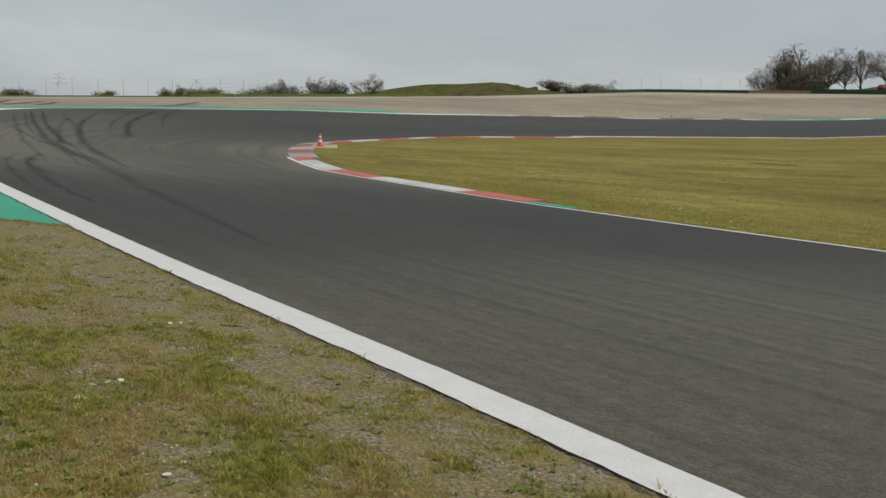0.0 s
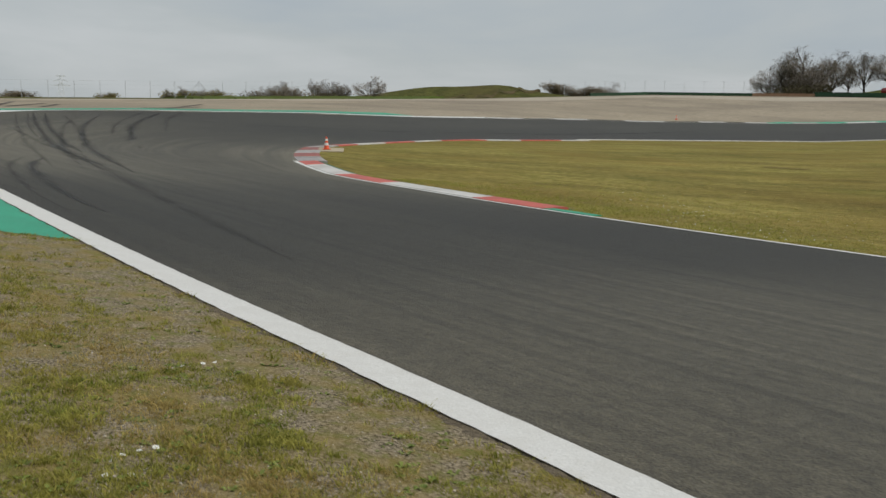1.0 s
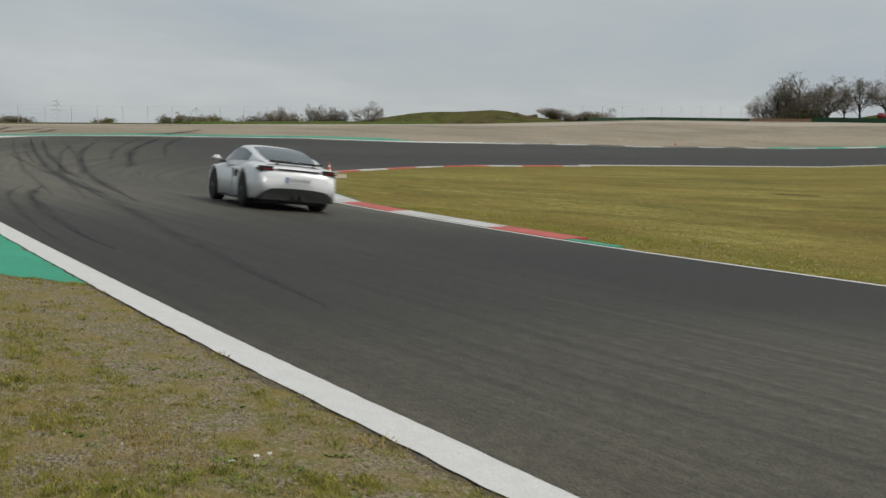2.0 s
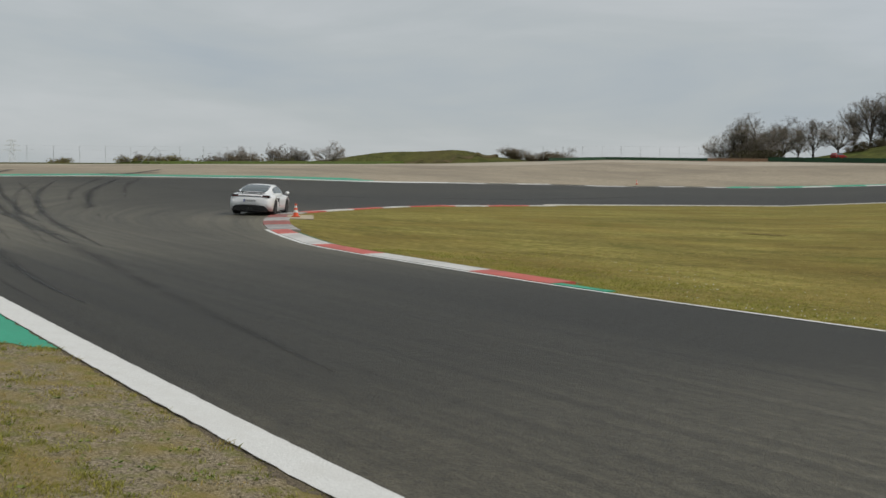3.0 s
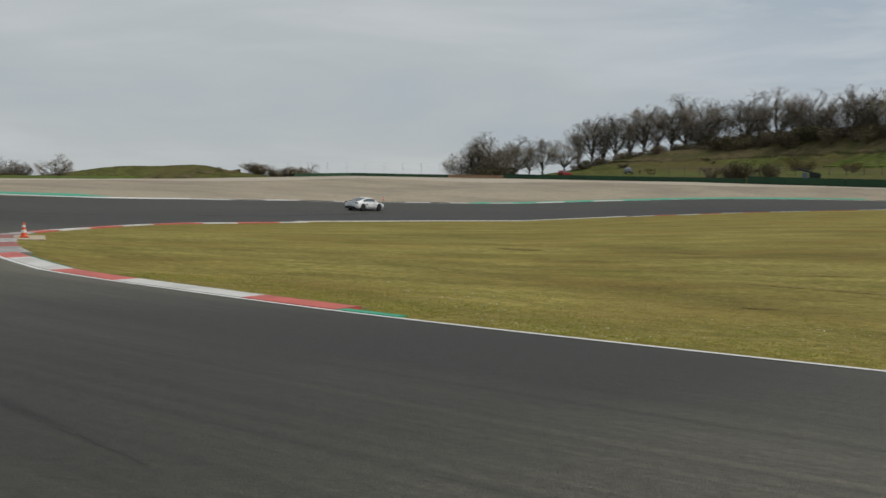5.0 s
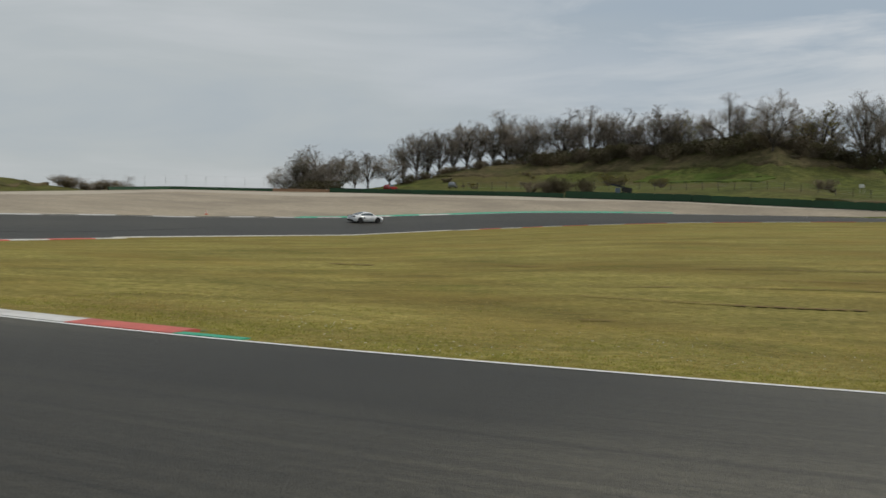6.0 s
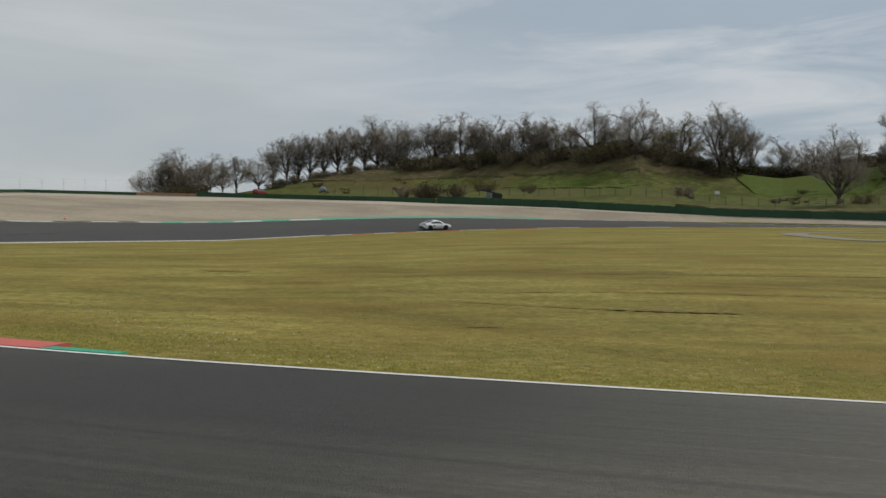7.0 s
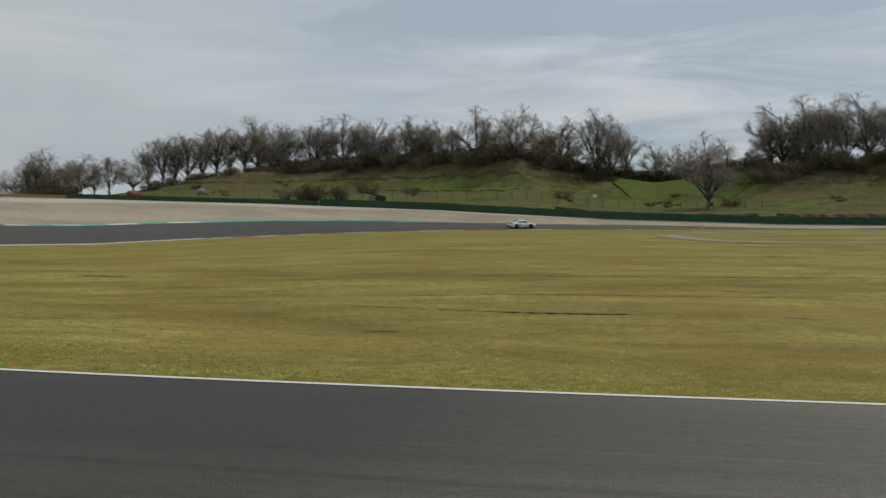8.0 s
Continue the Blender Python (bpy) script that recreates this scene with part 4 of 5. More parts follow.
for a, d, h, w, kind in ((32.2, 186, 3.6, 1.1, "brown"), (32.9, 188, 4.4, 1.1, "dark"), (34.3, 188, 3.8, 0.9, "dark"), (31.0, 186, 2.6, 1.0, "brown"), (17.6, 222, 5, 1.2, "dark"), (18.8, 222, 5, 1.1, "dark"),
                         (36.0, 222, 4.0, 1.4, "olive"), (38.5, 214, 2.6, 1.4, "olive"), (47.4, 205, 3.0, 1.3, "brown"), (-9.6, 190, 2.9, 2.0, "dark"), (-12.6, 182, 3.0, 2.0, "brown"), (-11.7, 182, 3.6, 1.4, "brown"), (-17.9, 174, 2.9, 1.6, "olive"), (-16.4, 174, 2.8, 1.8, "olive"), (-15.6, 174, 2.6, 1.9, "olive"), (-8.6, 190, 2.8, 1.8, "dark"), (-26.6, 172, 2.4, 2.5, "brown"), (-21.7, 174, 2.2, 1.6, "olive"), (4.6, 230, 3.2, 2.2, "brown"), (5.8, 230, 3.0, 2.2, "brown"), (6.8, 230, 4.0, 1.6, "brown"), (57.2, 200, 2.5, 1.5, "olive")):
    bush(kind, a, d, h, w)
for _ in range(34):
    a = rg.uniform(26, 66)
    d0 = K * np.interp(a, BEAR, D_D)
    f = rg.uniform(0.25, 0.95) ** 0.7
    bush(rg.choice(["brown", "olive", "brown", "dark"]), a, d0 + (ridge(a) - d0) * f, rg.uniform(0.35, 0.9) * (1 + f), 1.6)
# eroded earth bank and bare patches on the slope
meadow = bpy.data.objects["ground"]
M_EARTH = mat("eroded_earth", (0.055, 0.048, 0.022), (0.15, 0.115, 0.065), 0.6, 0.95, 0.6, 0.2, (0.05, 0.06, 0.018), dist=0.2)


def slope_strip(a0, a1, d0, d1, wob=0.6, up=0.30):
    one, two = [], []
    for k, a in enumerate(np.linspace(a0, a1, 40)):
        base = K * np.interp(a, BEAR, D_D)
        taper = min(1.0, 0.1 + min(k, 39 - k) / 6)
        m = (d0 + d1) / 2 + wob * math.sin(k * 0.7)
        for row, w in ((one, -1), (two, 1)):
            r = base + m + w * taper * (d1 - d0) / 2 * (1 + 0.35 * math.sin(k * 1.3 + w))
            row.append(Vector((r * math.sin(radians(a)), r * math.cos(radians(a)))))
    bm = loft(one, two, 5, up)
    for k, v in enumerate(bm.verts):
        v.co.z -= 0.6 * (k % 6 in (0, 5))
    return part("earth_patch", bm, M_EARTH, meadow)


slope_strip(47, 58.5, 8, 13)
slope_strip(59.5, 66, 9, 13)
slope_strip(-7.5, -1.0, 61, 63.5, 1.2, 0.12)
slope_strip(-1.5, 3.5, 60, 62, 1.0, 0.12)


def meadow_patch(name, a0, a1, near, far, material, label, up):
    """A patch of other ground cover along the foot of the ridge, with ragged edges."""
    one, two = [], []
    for k, a in enumerate(np.linspace(a0, a1, 90)):
        thin = min(1.0, 0.05 + min(k, 89 - k) / 12)
        m, w = (near + far) / 2, (far - near) / 2 * thin
        for row, sgn in ((one, -1), (two, 1)):
            r = ridge(a) + m + sgn * w + 2.2 * noise.noise((a * 1.1, sgn * 3, 1)) + 1.2 * noise.noise((a * 4, sgn * 3, 5))
            row.append(Vector((r * math.sin(radians(a)), r * math.cos(radians(a)))))
    bm = loft(one, two, 14, up)
    for k, v in enumerate(bm.verts):
        v.co.z -= 0.8 * (k % 15 in (0, 14) or k // 15 in (0, 89))
    part(name, bm, material, meadow, label)


M_SCRUB = mat("leaf_litter", (0.050, 0.042, 0.022), (0.125, 0.100, 0.052), 0.7, 0.95, 0.8, 0.12, (0.060, 0.066, 0.020), detail=10, bump_scale=1.5, dist=0.5, spread=0.14)
M_FRESH = mat("fresh_grass", (0.050, 0.074, 0.014), (0.092, 0.124, 0.026), 0.6, 0.95, 0.7, 0.10, (0.075, 0.095, 0.018), detail=9, bump_scale=2, dist=0.3)
meadow_patch("scrub_floor", 25, 49.5, -17, 8, M_SCRUB, "brown leaf litter and scrub below the ridge trees", 0.10)
meadow_patch("scrub_floor", 58.2, 68, -18, 8, M_SCRUB, "brown leaf litter and scrub below the ridge trees", 0.10)
meadow_patch("fresh_grass", 37, 45, -32, -20, M_FRESH, "bright green grass on the slope below the trees", 0.10)
meadow_patch("fresh_grass", -19, -2, -134, -92, M_FRESH, "bright green grass behind the gravel", 0.10)
meadow_patch("fresh_grass", 50.5, 58.6, -24, 10, M_FRESH, "bright green fresh grass between the trees", 0.10)

# ---- small things ----
M_CONE = mat("orange_cone_plastic", (0.62, 0.085, 0.03), (0.75, 0.12, 0.045), 12, 0.5, 0.05)
M_CONEWHITE = mat("white_reflective_band", (0.60, 0.60, 0.58), (0.75, 0.75, 0.73), 20, 0.45, 0.05)
M_SLAB = mat("sandy_concrete", (0.33, 0.28, 0.20), (0.46, 0.40, 0.30), 8, 0.9, 0.3)


def lathe(bm, prof, sides=20):
    rings = [[bm.verts.new((r * math.cos(2 * math.pi * k / sides), r * math.sin(2 * math.pi * k / sides), z)) for k in range(sides)] for r, z in prof]
    for a, b in zip(rings, rings[1:]):
        for k in range(sides):
            bm.faces.new((a[k], a[(k + 1) % sides], b[(k + 1) % sides], b[k]))
    bm.faces.new(rings[-1])
    bm.faces.new(rings[0][::-1])
    return bm


def box(bm, w, d, h, at=(0, 0, 0), bevel=0.0, turn=0.0):
    """A block with its edges rounded."""
    r = bmesh.ops.create_cube(bm, size=1)
    vs = r["verts"]
    bmesh.ops.scale(bm, vec=(w, d, h), verts=vs)
    if bevel:
        es = list({e for v in vs for e in v.link_edges})
        out = bmesh.ops.bevel(bm, geom=es, offset=bevel, segments=2, affect="EDGES")
        vs = list({v for f in out["faces"] for v in f.verts} | {v for v in vs if v.is_valid})
    if turn:
        bmesh.ops.rotate(bm, cent=(0, 0, 0), matrix=Matrix.Rotation(turn, 3, "Y"), verts=vs)
    bmesh.ops.translate(bm, vec=at, verts=vs)
    return bm


def traffic_cone():
    th = new("traffic_cone")
    part("base", box(bmesh.new(), 0.34, 0.34, 0.035, (0, 0, 0.0175), 0.01), M_CONE, th)
    H_, R0, R1 = 0.53, 0.11, 0.03
    cuts = [(0.035, 0.17, 0), (0.17, 0.27, 1), (0.27, 0.36, 0), (0.36, 0.44, 1), (0.44, H_, 0)]
    for z0, z1, w in cuts:
        rad = lambda z: R0 + (R1 - R0) * (z - 0.035) / (H_ - 0.035)
        part("reflective_band" if w else "cone_section", lathe(bmesh.new(), [(rad(z0) + 0.002 * w, z0), (rad(z1) + 0.002 * w, z1)]), M_CONEWHITE if w else M_CONE, th, smooth=False)
    return tagged(th, "orange and white traffic cone at the kerb", "traffic cone", "traffic cones")


cone = traffic_cone()
slab_at = (-5.45, 37.6)
slab = tagged(link("concrete_slab", box(bmesh.new(), 1.05, 1.9, 0.04, (0, 0, 0.02), 0.012), M_SLAB, smooth=False), "sandy concrete slab behind the kerb", "slab")
slab.matrix_basis = pose(slab_at[0], slab_at[1], ground(*slab_at) + 0.055, 3.0, 1.0, 8)
cone.matrix_basis = pose(-5.62, 37.5, ground(-5.62, 37.5) + 0.092, 0, 0, 12)
copy_thing(cone, pose(23.6, 113.6, ground(23.6, 113.6) + 0.07, 0, 0, 30))

# pylon far off, distance haze put into its pale steel colour
M_PYLON = mat("hazy_steel", (0.66, 0.68, 0.69), (0.74, 0.76, 0.77), 1, 0.8, 0.0)
pylon = tagged(new("power_pylon"), "steel lattice power pylon paled by haze, far beyond the fence", "pylon")
PX, PY = -205, 458
pz = ground(PX, PY)
top_z = 0.98 + 0.0467 * math.hypot(PX, PY)
hgt = top_z - pz
for sx in (-1, 1):
    for sy in (-1, 1):
        part("leg", tube(bmesh.new(), (sx * 2.4, sy * 2.4, 0), (sx * 0.4, sy * 0.4, hgt), 0.15, 0.09, 4), M_PYLON, pylon)
for n in range(7):
    bm = bmesh.new()
    f0, f1 = n / 7, (n + 1) / 7
    w0, w1 = 2.4 - 2.0 * f0, 2.4 - 2.0 * f1
    for sy in (-1, 1):
        tube(bm, (-w0, sy * w0, hgt * f0), (w1, sy * w1, hgt * f1), 0.08, sides=3)
        tube(bm, (w0, sy * w0, hgt * f0), (-w1, sy * w1, hgt * f1), 0.08, sides=3)
    part("brace", bm, M_PYLON, pylon)
for f, w in ((0.72, 4.2), (0.84, 3.4), (0.95, 2.4)):
    bm = bmesh.new()
    tube(bm, (-w, 0, hgt * f), (0, 0, hgt * f + 0.9), 0.12, sides=4)
    tube(bm, (w, 0, hgt * f), (0, 0, hgt * f + 0.9), 0.12, sides=4)
    tube(bm, (-w, 0, hgt * f), (w, 0, hgt * f), 0.12, sides=4)
    part("crossarm", bm, M_PYLON, pylon)
pylon.matrix_basis = pose(PX, PY, pz, 0, 0, 24)


def on_ground(a, d, turn=0.0, up=0.0):
    x, y = d * math.sin(radians(a)), d * math.cos(radians(a))
    return pose(x, y, ground(x, y) + up, 0, 0, turn)


# ---- cars ----
def paint(name, colour, rough=0.25, coat=0.6):
    m = mat(name, tuple(c * 0.94 for c in colour), colour, 3, rough, 0.0, 1.5, tuple(c * 0.90 for c in colour))
    m.node_tree.nodes["Principled BSDF"].inputs["Coat Weight"].default_value = coat
    m.node_tree.nodes["Principled BSDF"].inputs["Coat Roughness"].default_value = 0.08
    return m


M_WHITE = paint("white_car_paint", (0.74, 0.75, 0.76), 0.3)
M_BLACK = mat("black_plastic", (0.010, 0.010, 0.010), (0.022, 0.022, 0.022), 20, 0.6, 0.1)
M_TYRE = mat("tyre_rubber", (0.010, 0.010, 0.010), (0.022, 0.021, 0.020), 30, 0.85, 0.2)
M_RIM = mat("dark_alloy", (0.035, 0.035, 0.037), (0.06, 0.06, 0.062), 10, 0.35, 0.0, metal=0.7)
# dark glass, its base lightened blue-grey to stand for reflected sky
M_GLASS = mat("sky_toned_glass", (0.060, 0.078, 0.086), (0.080, 0.100, 0.108), 1, 0.06, 0.0)
M_TAIL = mat("red_lamp_glass", (0.16, 0.012, 0.012), (0.24, 0.02, 0.018), 10, 0.15, 0.0)
M_DARKTAIL = mat("smoked_lamp_glass", (0.020, 0.016, 0.018), (0.040, 0.028, 0.030), 10, 0.12, 0.0)
M_LAMP = mat("headlamp_glass", (0.45, 0.47, 0.48), (0.6, 0.62, 0.63), 10, 0.1, 0.0)
M_CHROME = mat("steel_tailpipe", (0.06, 0.06, 0.06), (0.10, 0.10, 0.10), 10, 0.35, 0.0, metal=1.0)
M_PLATE = mat("number_plate", (0.66, 0.67, 0.67), (0.74, 0.75, 0.75), 10, 0.4, 0.0)
M_PLATEBAR = mat("plate_print", (0.20, 0.20, 0.21), (0.28, 0.28, 0.29), 10, 0.5, 0.0)
M_PLATEBLUE = mat("plate_blue", (0.02, 0.05, 0.30), (0.03, 0.07, 0.36), 10, 0.4, 0.0)


def wheel(r=0.34, w=0.26, spokes=5):
    """Tyre, rim and spokes, with the axle along y."""
    hub = new("wheel")
    bm = lathe(bmesh.new(), [(r * 0.66, -w / 2), (r * 0.93, -w / 2), (r, -w * 0.36), (r, w * 0.36), (r * 0.93, w / 2), (r * 0.66, w / 2)], 28)
    bmesh.ops.rotate(bm, cent=(0, 0, 0), matrix=Matrix.Rotation(math.pi / 2, 3, "X"), verts=bm.verts)
    part("tyre", bm, M_TYRE, hub, smooth=True)
    bm = bmesh.new()
    for k in range(spokes):
        a = 2 * math.pi * k / spokes
        v = bm.verts[:]
        box(bm, r * 0.56, w * 0.7, r * 0.15, (r * 0.38, 0, 0), 0.01)
        fresh = [x for x in bm.verts if x not in v]
        bmesh.ops.rotate(bm, cent=(0, 0, 0), matrix=Matrix.Rotation(a, 3, "Y"), verts=fresh)
    c = lathe(bmesh.new(), [(r * 0.15, -w * 0.52), (r * 0.15, w * 0.52)], 12)
    bmesh.ops.rotate(c, cent=(0, 0, 0), matrix=Matrix.Rotation(math.pi / 2, 3, "X"), verts=c.verts)
    tmp = bpy.data.meshes.new("hub")
    c.to_mesh(tmp)
    c.free()
    bm.from_mesh(tmp)
    part("rim", bm, M_RIM, hub)
    return hub


def shell(stations, section):
    """A skin over cross-sections: one half-profile per station, mirrored."""
    bm = bmesh.new()
    rows = []
    for x in stations:
        half = section(x)
        rows.append([bm.verts.new((x, -y, z)) for y, z in half[::-1]] + [bm.verts.new((x, y, z)) for y, z in half[1:]])
    for a, b in zip(rows, rows[1:]):
        for k in range(len(a) - 1):
            bm.faces.new((a[k], a[k + 1], b[k + 1], b[k]))
    for r in (rows[0], rows[-1]):
        bm.faces.new(r)
    bmesh.ops.recalc_face_normals(bm, faces=bm.faces)
    return bm


AX_F, AX_R, WR = 1.22, -1.255, 0.345


def body_section(x):
    ends = (-2.19, -2.12, -1.95, -1.5, -0.8, 0.2, 1.0, 1.6, 2.0, 2.14, 2.19)
    w = np.interp(x, ends, (0.70, 0.80, 0.87, 0.905, 0.885, 0.865, 0.885, 0.88, 0.80, 0.68, 0.50))
    top = np.interp(x, (-2.19, -2.1, -1.8, -1.3, -0.6, 0.2, 1.0, 1.5, 1.9, 2.1, 2.19), (0.66, 0.82, 0.90, 0.94, 0.92, 0.90, 0.86, 0.77, 0.66, 0.56, 0.44))
    shoulder = np.interp(x, (-2.19, -2.1, -1.8, -1.3, -0.6, 0.2, 1.0, 1.5, 1.9, 2.1, 2.19), (0.62, 0.78, 0.86, 0.90, 0.82, 0.80, 0.83, 0.79, 0.64, 0.52, 0.42))
    zb = np.interp(x, (-2.19, -2.0, -1.7, 1.8, 2.05, 2.19), (0.34, 0.22, 0.15, 0.14, 0.17, 0.26))
    arch = 0.0
    for ax in (AX_F, AX_R):
        if abs(x - ax) < WR + 0.045:
            arch = WR + math.sqrt((WR + 0.045) ** 2 - (x - ax) ** 2)
    lo = max(zb + 0.02, arch)
    mid_ = max(0.48, arch + 0.02)
    return [(0, top + 0.025), (w * 0.45, top + 0.015), (w * 0.74, max(top - 0.005, shoulder)), (w * 0.90, shoulder - 0.01), (w * 0.965, shoulder - 0.06), (w * 0.992, max(0.62, mid_ + 0.03)),
            (w, mid_), (w * 0.985, lo), (w * 0.68, lo), (w * 0.66, zb), (0, zb)]


def cabin_section(x):
    zr = np.interp(x, (-1.80, -1.5, -1.2, -0.9, -0.6, -0.3, 0.0, 0.25, 0.5, 0.8, 1.08), (0.91, 1.02, 1.115, 1.19, 1.245, 1.28, 1.29, 1.275, 1.21, 1.05, 0.865))
    base = np.interp(x, (-1.80, -1.2, -0.4, 0.4, 1.08), (0.86, 0.88, 0.86, 0.84, 0.83))
    wb = np.interp(x, (-1.80, -1.3, -0.7, 0.3, 0.8, 1.08), (0.60, 0.74, 0.79, 0.80, 0.77, 0.68))
    up = max(0.0, zr - base)
    wt = wb - 0.50 * up ** 1.05
    return [(0, zr), (wt * 0.5, zr - 0.008 * min(1, up * 4)), (wt * 0.86, zr - 0.03 * min(1, up * 4)), (wt + 0.02, zr - min(0.09, up * 0.3)), (wt * 0.55 + wb * 0.45, base + up * 0.48), (wt * 0.16 + wb * 0.84, base + up * 0.15), (wb, base - 0.05)]


def patch(stations, lo, hi, section, out=0.006, both=True):
    """Window glass laid on the cabin between two lines of its section."""
    obs = []
    for s in ((1, -1) if both else (1,)):
        bm = bmesh.new()
        rows = []
        for x in stations:
            half = section(x)
            pts = half[lo:hi + 1] if both else [(-y, z) for y, z in half[1:hi + 1]][::-1] + half[:hi + 1]
            rows.append([bm.verts.new((x, s * y, z)) for y, z in pts])
        for a, b in zip(rows, rows[1:]):
            for k in range(len(a) - 1):
                bm.faces.new((a[k], a[k + 1], b[k + 1], b[k]))
        bmesh.ops.recalc_face_normals(bm, faces=bm.faces)
        mid_ = Vector((0, 0, 0.7))
        if sum((f.calc_center_median() - mid_).dot(f.normal) for f in bm.faces) < 0:
            bmesh.ops.reverse_faces(bm, faces=bm.faces)
        bm.normal_update()
        moves = [(v, v.normal.copy()) for v in bm.verts]
        for v, nrm in moves:
            v.co += nrm * out
        obs.append(bm)
    return obs


def sports_car():
    car = new("sports_car")
    xs = sorted({*np.linspace(-2.19, 2.19, 41).tolist(), *(ax + (WR + 0.044) * c for ax in (AX_F, AX_R) for c in (-1, -0.97, -0.85, -0.6, -0.3, 0, 0.3, 0.6, 0.85, 0.97, 1)), -2.17, -2.14, 2.16})
    part("body", shell(xs, body_section), M_WHITE, car, "glossy white coupe bodywork", smooth=True)
    part("cabin", shell(np.linspace(-1.80, 1.08, 25).tolist(), cabin_section), M_WHITE, car, smooth=True)
    for bm in patch(np.linspace(-1.62, -0.56, 10).tolist(), 0, 2, cabin_section, both=False):
        part("rear_window", bm, M_GLASS, car, "dark tinted rear window with sky sheen in its colour", smooth=True)
    for bm in patch(np.linspace(0.34, 1.0, 7).tolist(), 0, 2, cabin_section, both=False):
        part("windscreen", bm, M_GLASS, car, "tinted windscreen with sky sheen in its colour", smooth=True)
    for bm in patch(np.linspace(-1.05, 0.62, 12).tolist(), 3, 5, cabin_section):
        part("side_window", bm, M_GLASS, car, "dark side window", smooth=True)
    bm = bmesh.new()                   # arched lower bumper, wider at the foot
    back, front = [], []
    for y, z in ((-0.74, 0.20), (-0.70, 0.33), (-0.58, 0.41), (-0.30, 0.435), (0, 0.44), (0.30, 0.435), (0.58, 0.41), (0.70, 0.33), (0.74, 0.20)):
        back.append(bm.verts.new((-2.228 + 0.10 * max(0.0, abs(y) - 0.5), y, z)))
        front.append(bm.verts.new((-1.85, y, z)))
    for k in range(len(back) - 1):
        bm.faces.new((back[k], back[k + 1], front[k + 1], front[k]))
    bm.faces.new(back[::-1])
    bm.faces.new(front)
    bm.faces.new((back[0], front[0], front[-1], back[-1]))
    bmesh.ops.recalc_face_normals(bm, faces=bm.faces)
    part("rear_diffuser", bm, M_BLACK, car, "matt black arched lower rear bumper")
    part("underbody", box(bmesh.new(), 3.6, 1.2, 0.10, (0, 0, 0.17), 0.02), M_BLACK, car)
    part("spoiler", box(bmesh.new(), 0.16, 1.10, 0.03, (-1.92, 0, 0.945), 0.012, radians(6)), M_BLACK, car, "black raised rear spoiler")
    for s in (-1, 1):
        part("spoiler_strut", box(bmesh.new(), 0.08, 0.03, 0.08, (-1.90, s * 0.38, 0.905), 0.008), M_BLACK, car)
        lamp = part("tail_light", box(bmesh.new(), 0.26, 0.36, 0.125, (-2.015, s * 0.64, 0.785), 0.045), M_DARKTAIL, car, "smoked red tail light")
        part("lens", box(bmesh.new(), 0.02, 0.26, 0.018, (-2.145, s * 0.61, 0.79), 0.006), M_TAIL, lamp)
        part("reflector", box(bmesh.new(), 0.06, 0.24, 0.03, (-2.13, s * 0.62, 0.47), 0.01), M_TAIL, car)
        part("exhaust_tip", (lambda b: (bmesh.ops.rotate(b, cent=(0, 0, 0), matrix=Matrix.Rotation(math.pi / 2, 3, "Y"), verts=b.verts), bmesh.ops.translate(b, vec=(-2.2, s * 0.07, 0.27), verts=b.verts), b)[2])(lathe(bmesh.new(), [(0.05, -0.1), (0.05, 0.1)], 14)), M_CHROME, car)
        part("headlight", box(bmesh.new(), 0.30, 0.22, 0.14, (1.80, s * 0.60, 0.66), 0.05, radians(28)), M_LAMP, car)
        mirror = part("wing_mirror", box(bmesh.new(), 0.13, 0.22, 0.13, (0.62, s * 0.98, 0.93), 0.045), M_WHITE, car, "white wing mirror", smooth=True)
        part("mirror_arm", box(bmesh.new(), 0.06, 0.18, 0.03, (0.63, s * 0.84, 0.87), 0.01), M_BLACK, mirror)
        part("side_intake", box(bmesh.new(), 0.24, 0.05, 0.17, (-0.70, s * 0.868, 0.64), 0.02), M_BLACK, car, "black side air intake")
        part("sill", box(bmesh.new(), 1.7, 0.06, 0.07, (0, s * 0.83, 0.17), 0.02), M_BLACK, car)
        part("door_seam", box(bmesh.new(), 0.012, 0.01, 0.40, (-0.46, s * 0.879, 0.56), 0.003), M_BLACK, car)
        part("door_handle", box(bmesh.new(), 0.16, 0.02, 0.03, (-0.30, s * 0.878, 0.72), 0.008), M_WHITE, car)
    part("front_intake", box(bmesh.new(), 0.10, 1.10, 0.12, (2.13, 0, 0.32), 0.03), M_BLACK, car)
    part("light_strip", box(bmesh.new(), 0.03, 0.92, 0.03, (-2.145, 0, 0.80), 0.008), M_BLACK, car)
    plate = part("number_plate", box(bmesh.new(), 0.02, 0.54, 0.13, (-2.188, 0, 0.60), 0.006), M_PLATE, car, "white number plate")
    part("plate_band", box(bmesh.new(), 0.006, 0.045, 0.11, (-2.197, 0.236, 0.60)), M_PLATEBLUE, plate)
    for k in range(6):
        part("plate_bar", box(bmesh.new(), 0.006, 0.042, 0.065, (-2.197, 0.16 - 0.072 * k, 0.60)), M_PLATEBAR, plate)
    wheels = []
    for ax, w in ((AX_F, 0.24), (AX_R, 0.28)):
        for s in (-1, 1):
            wh = wheel(WR, w)
            wh.parent = car
            wh.location = (ax, s * (0.885 - w / 2), WR)
            wheels.append(wh)
    return tagged(car, "white low sports coupe driving round the hairpin", "car"), wheels


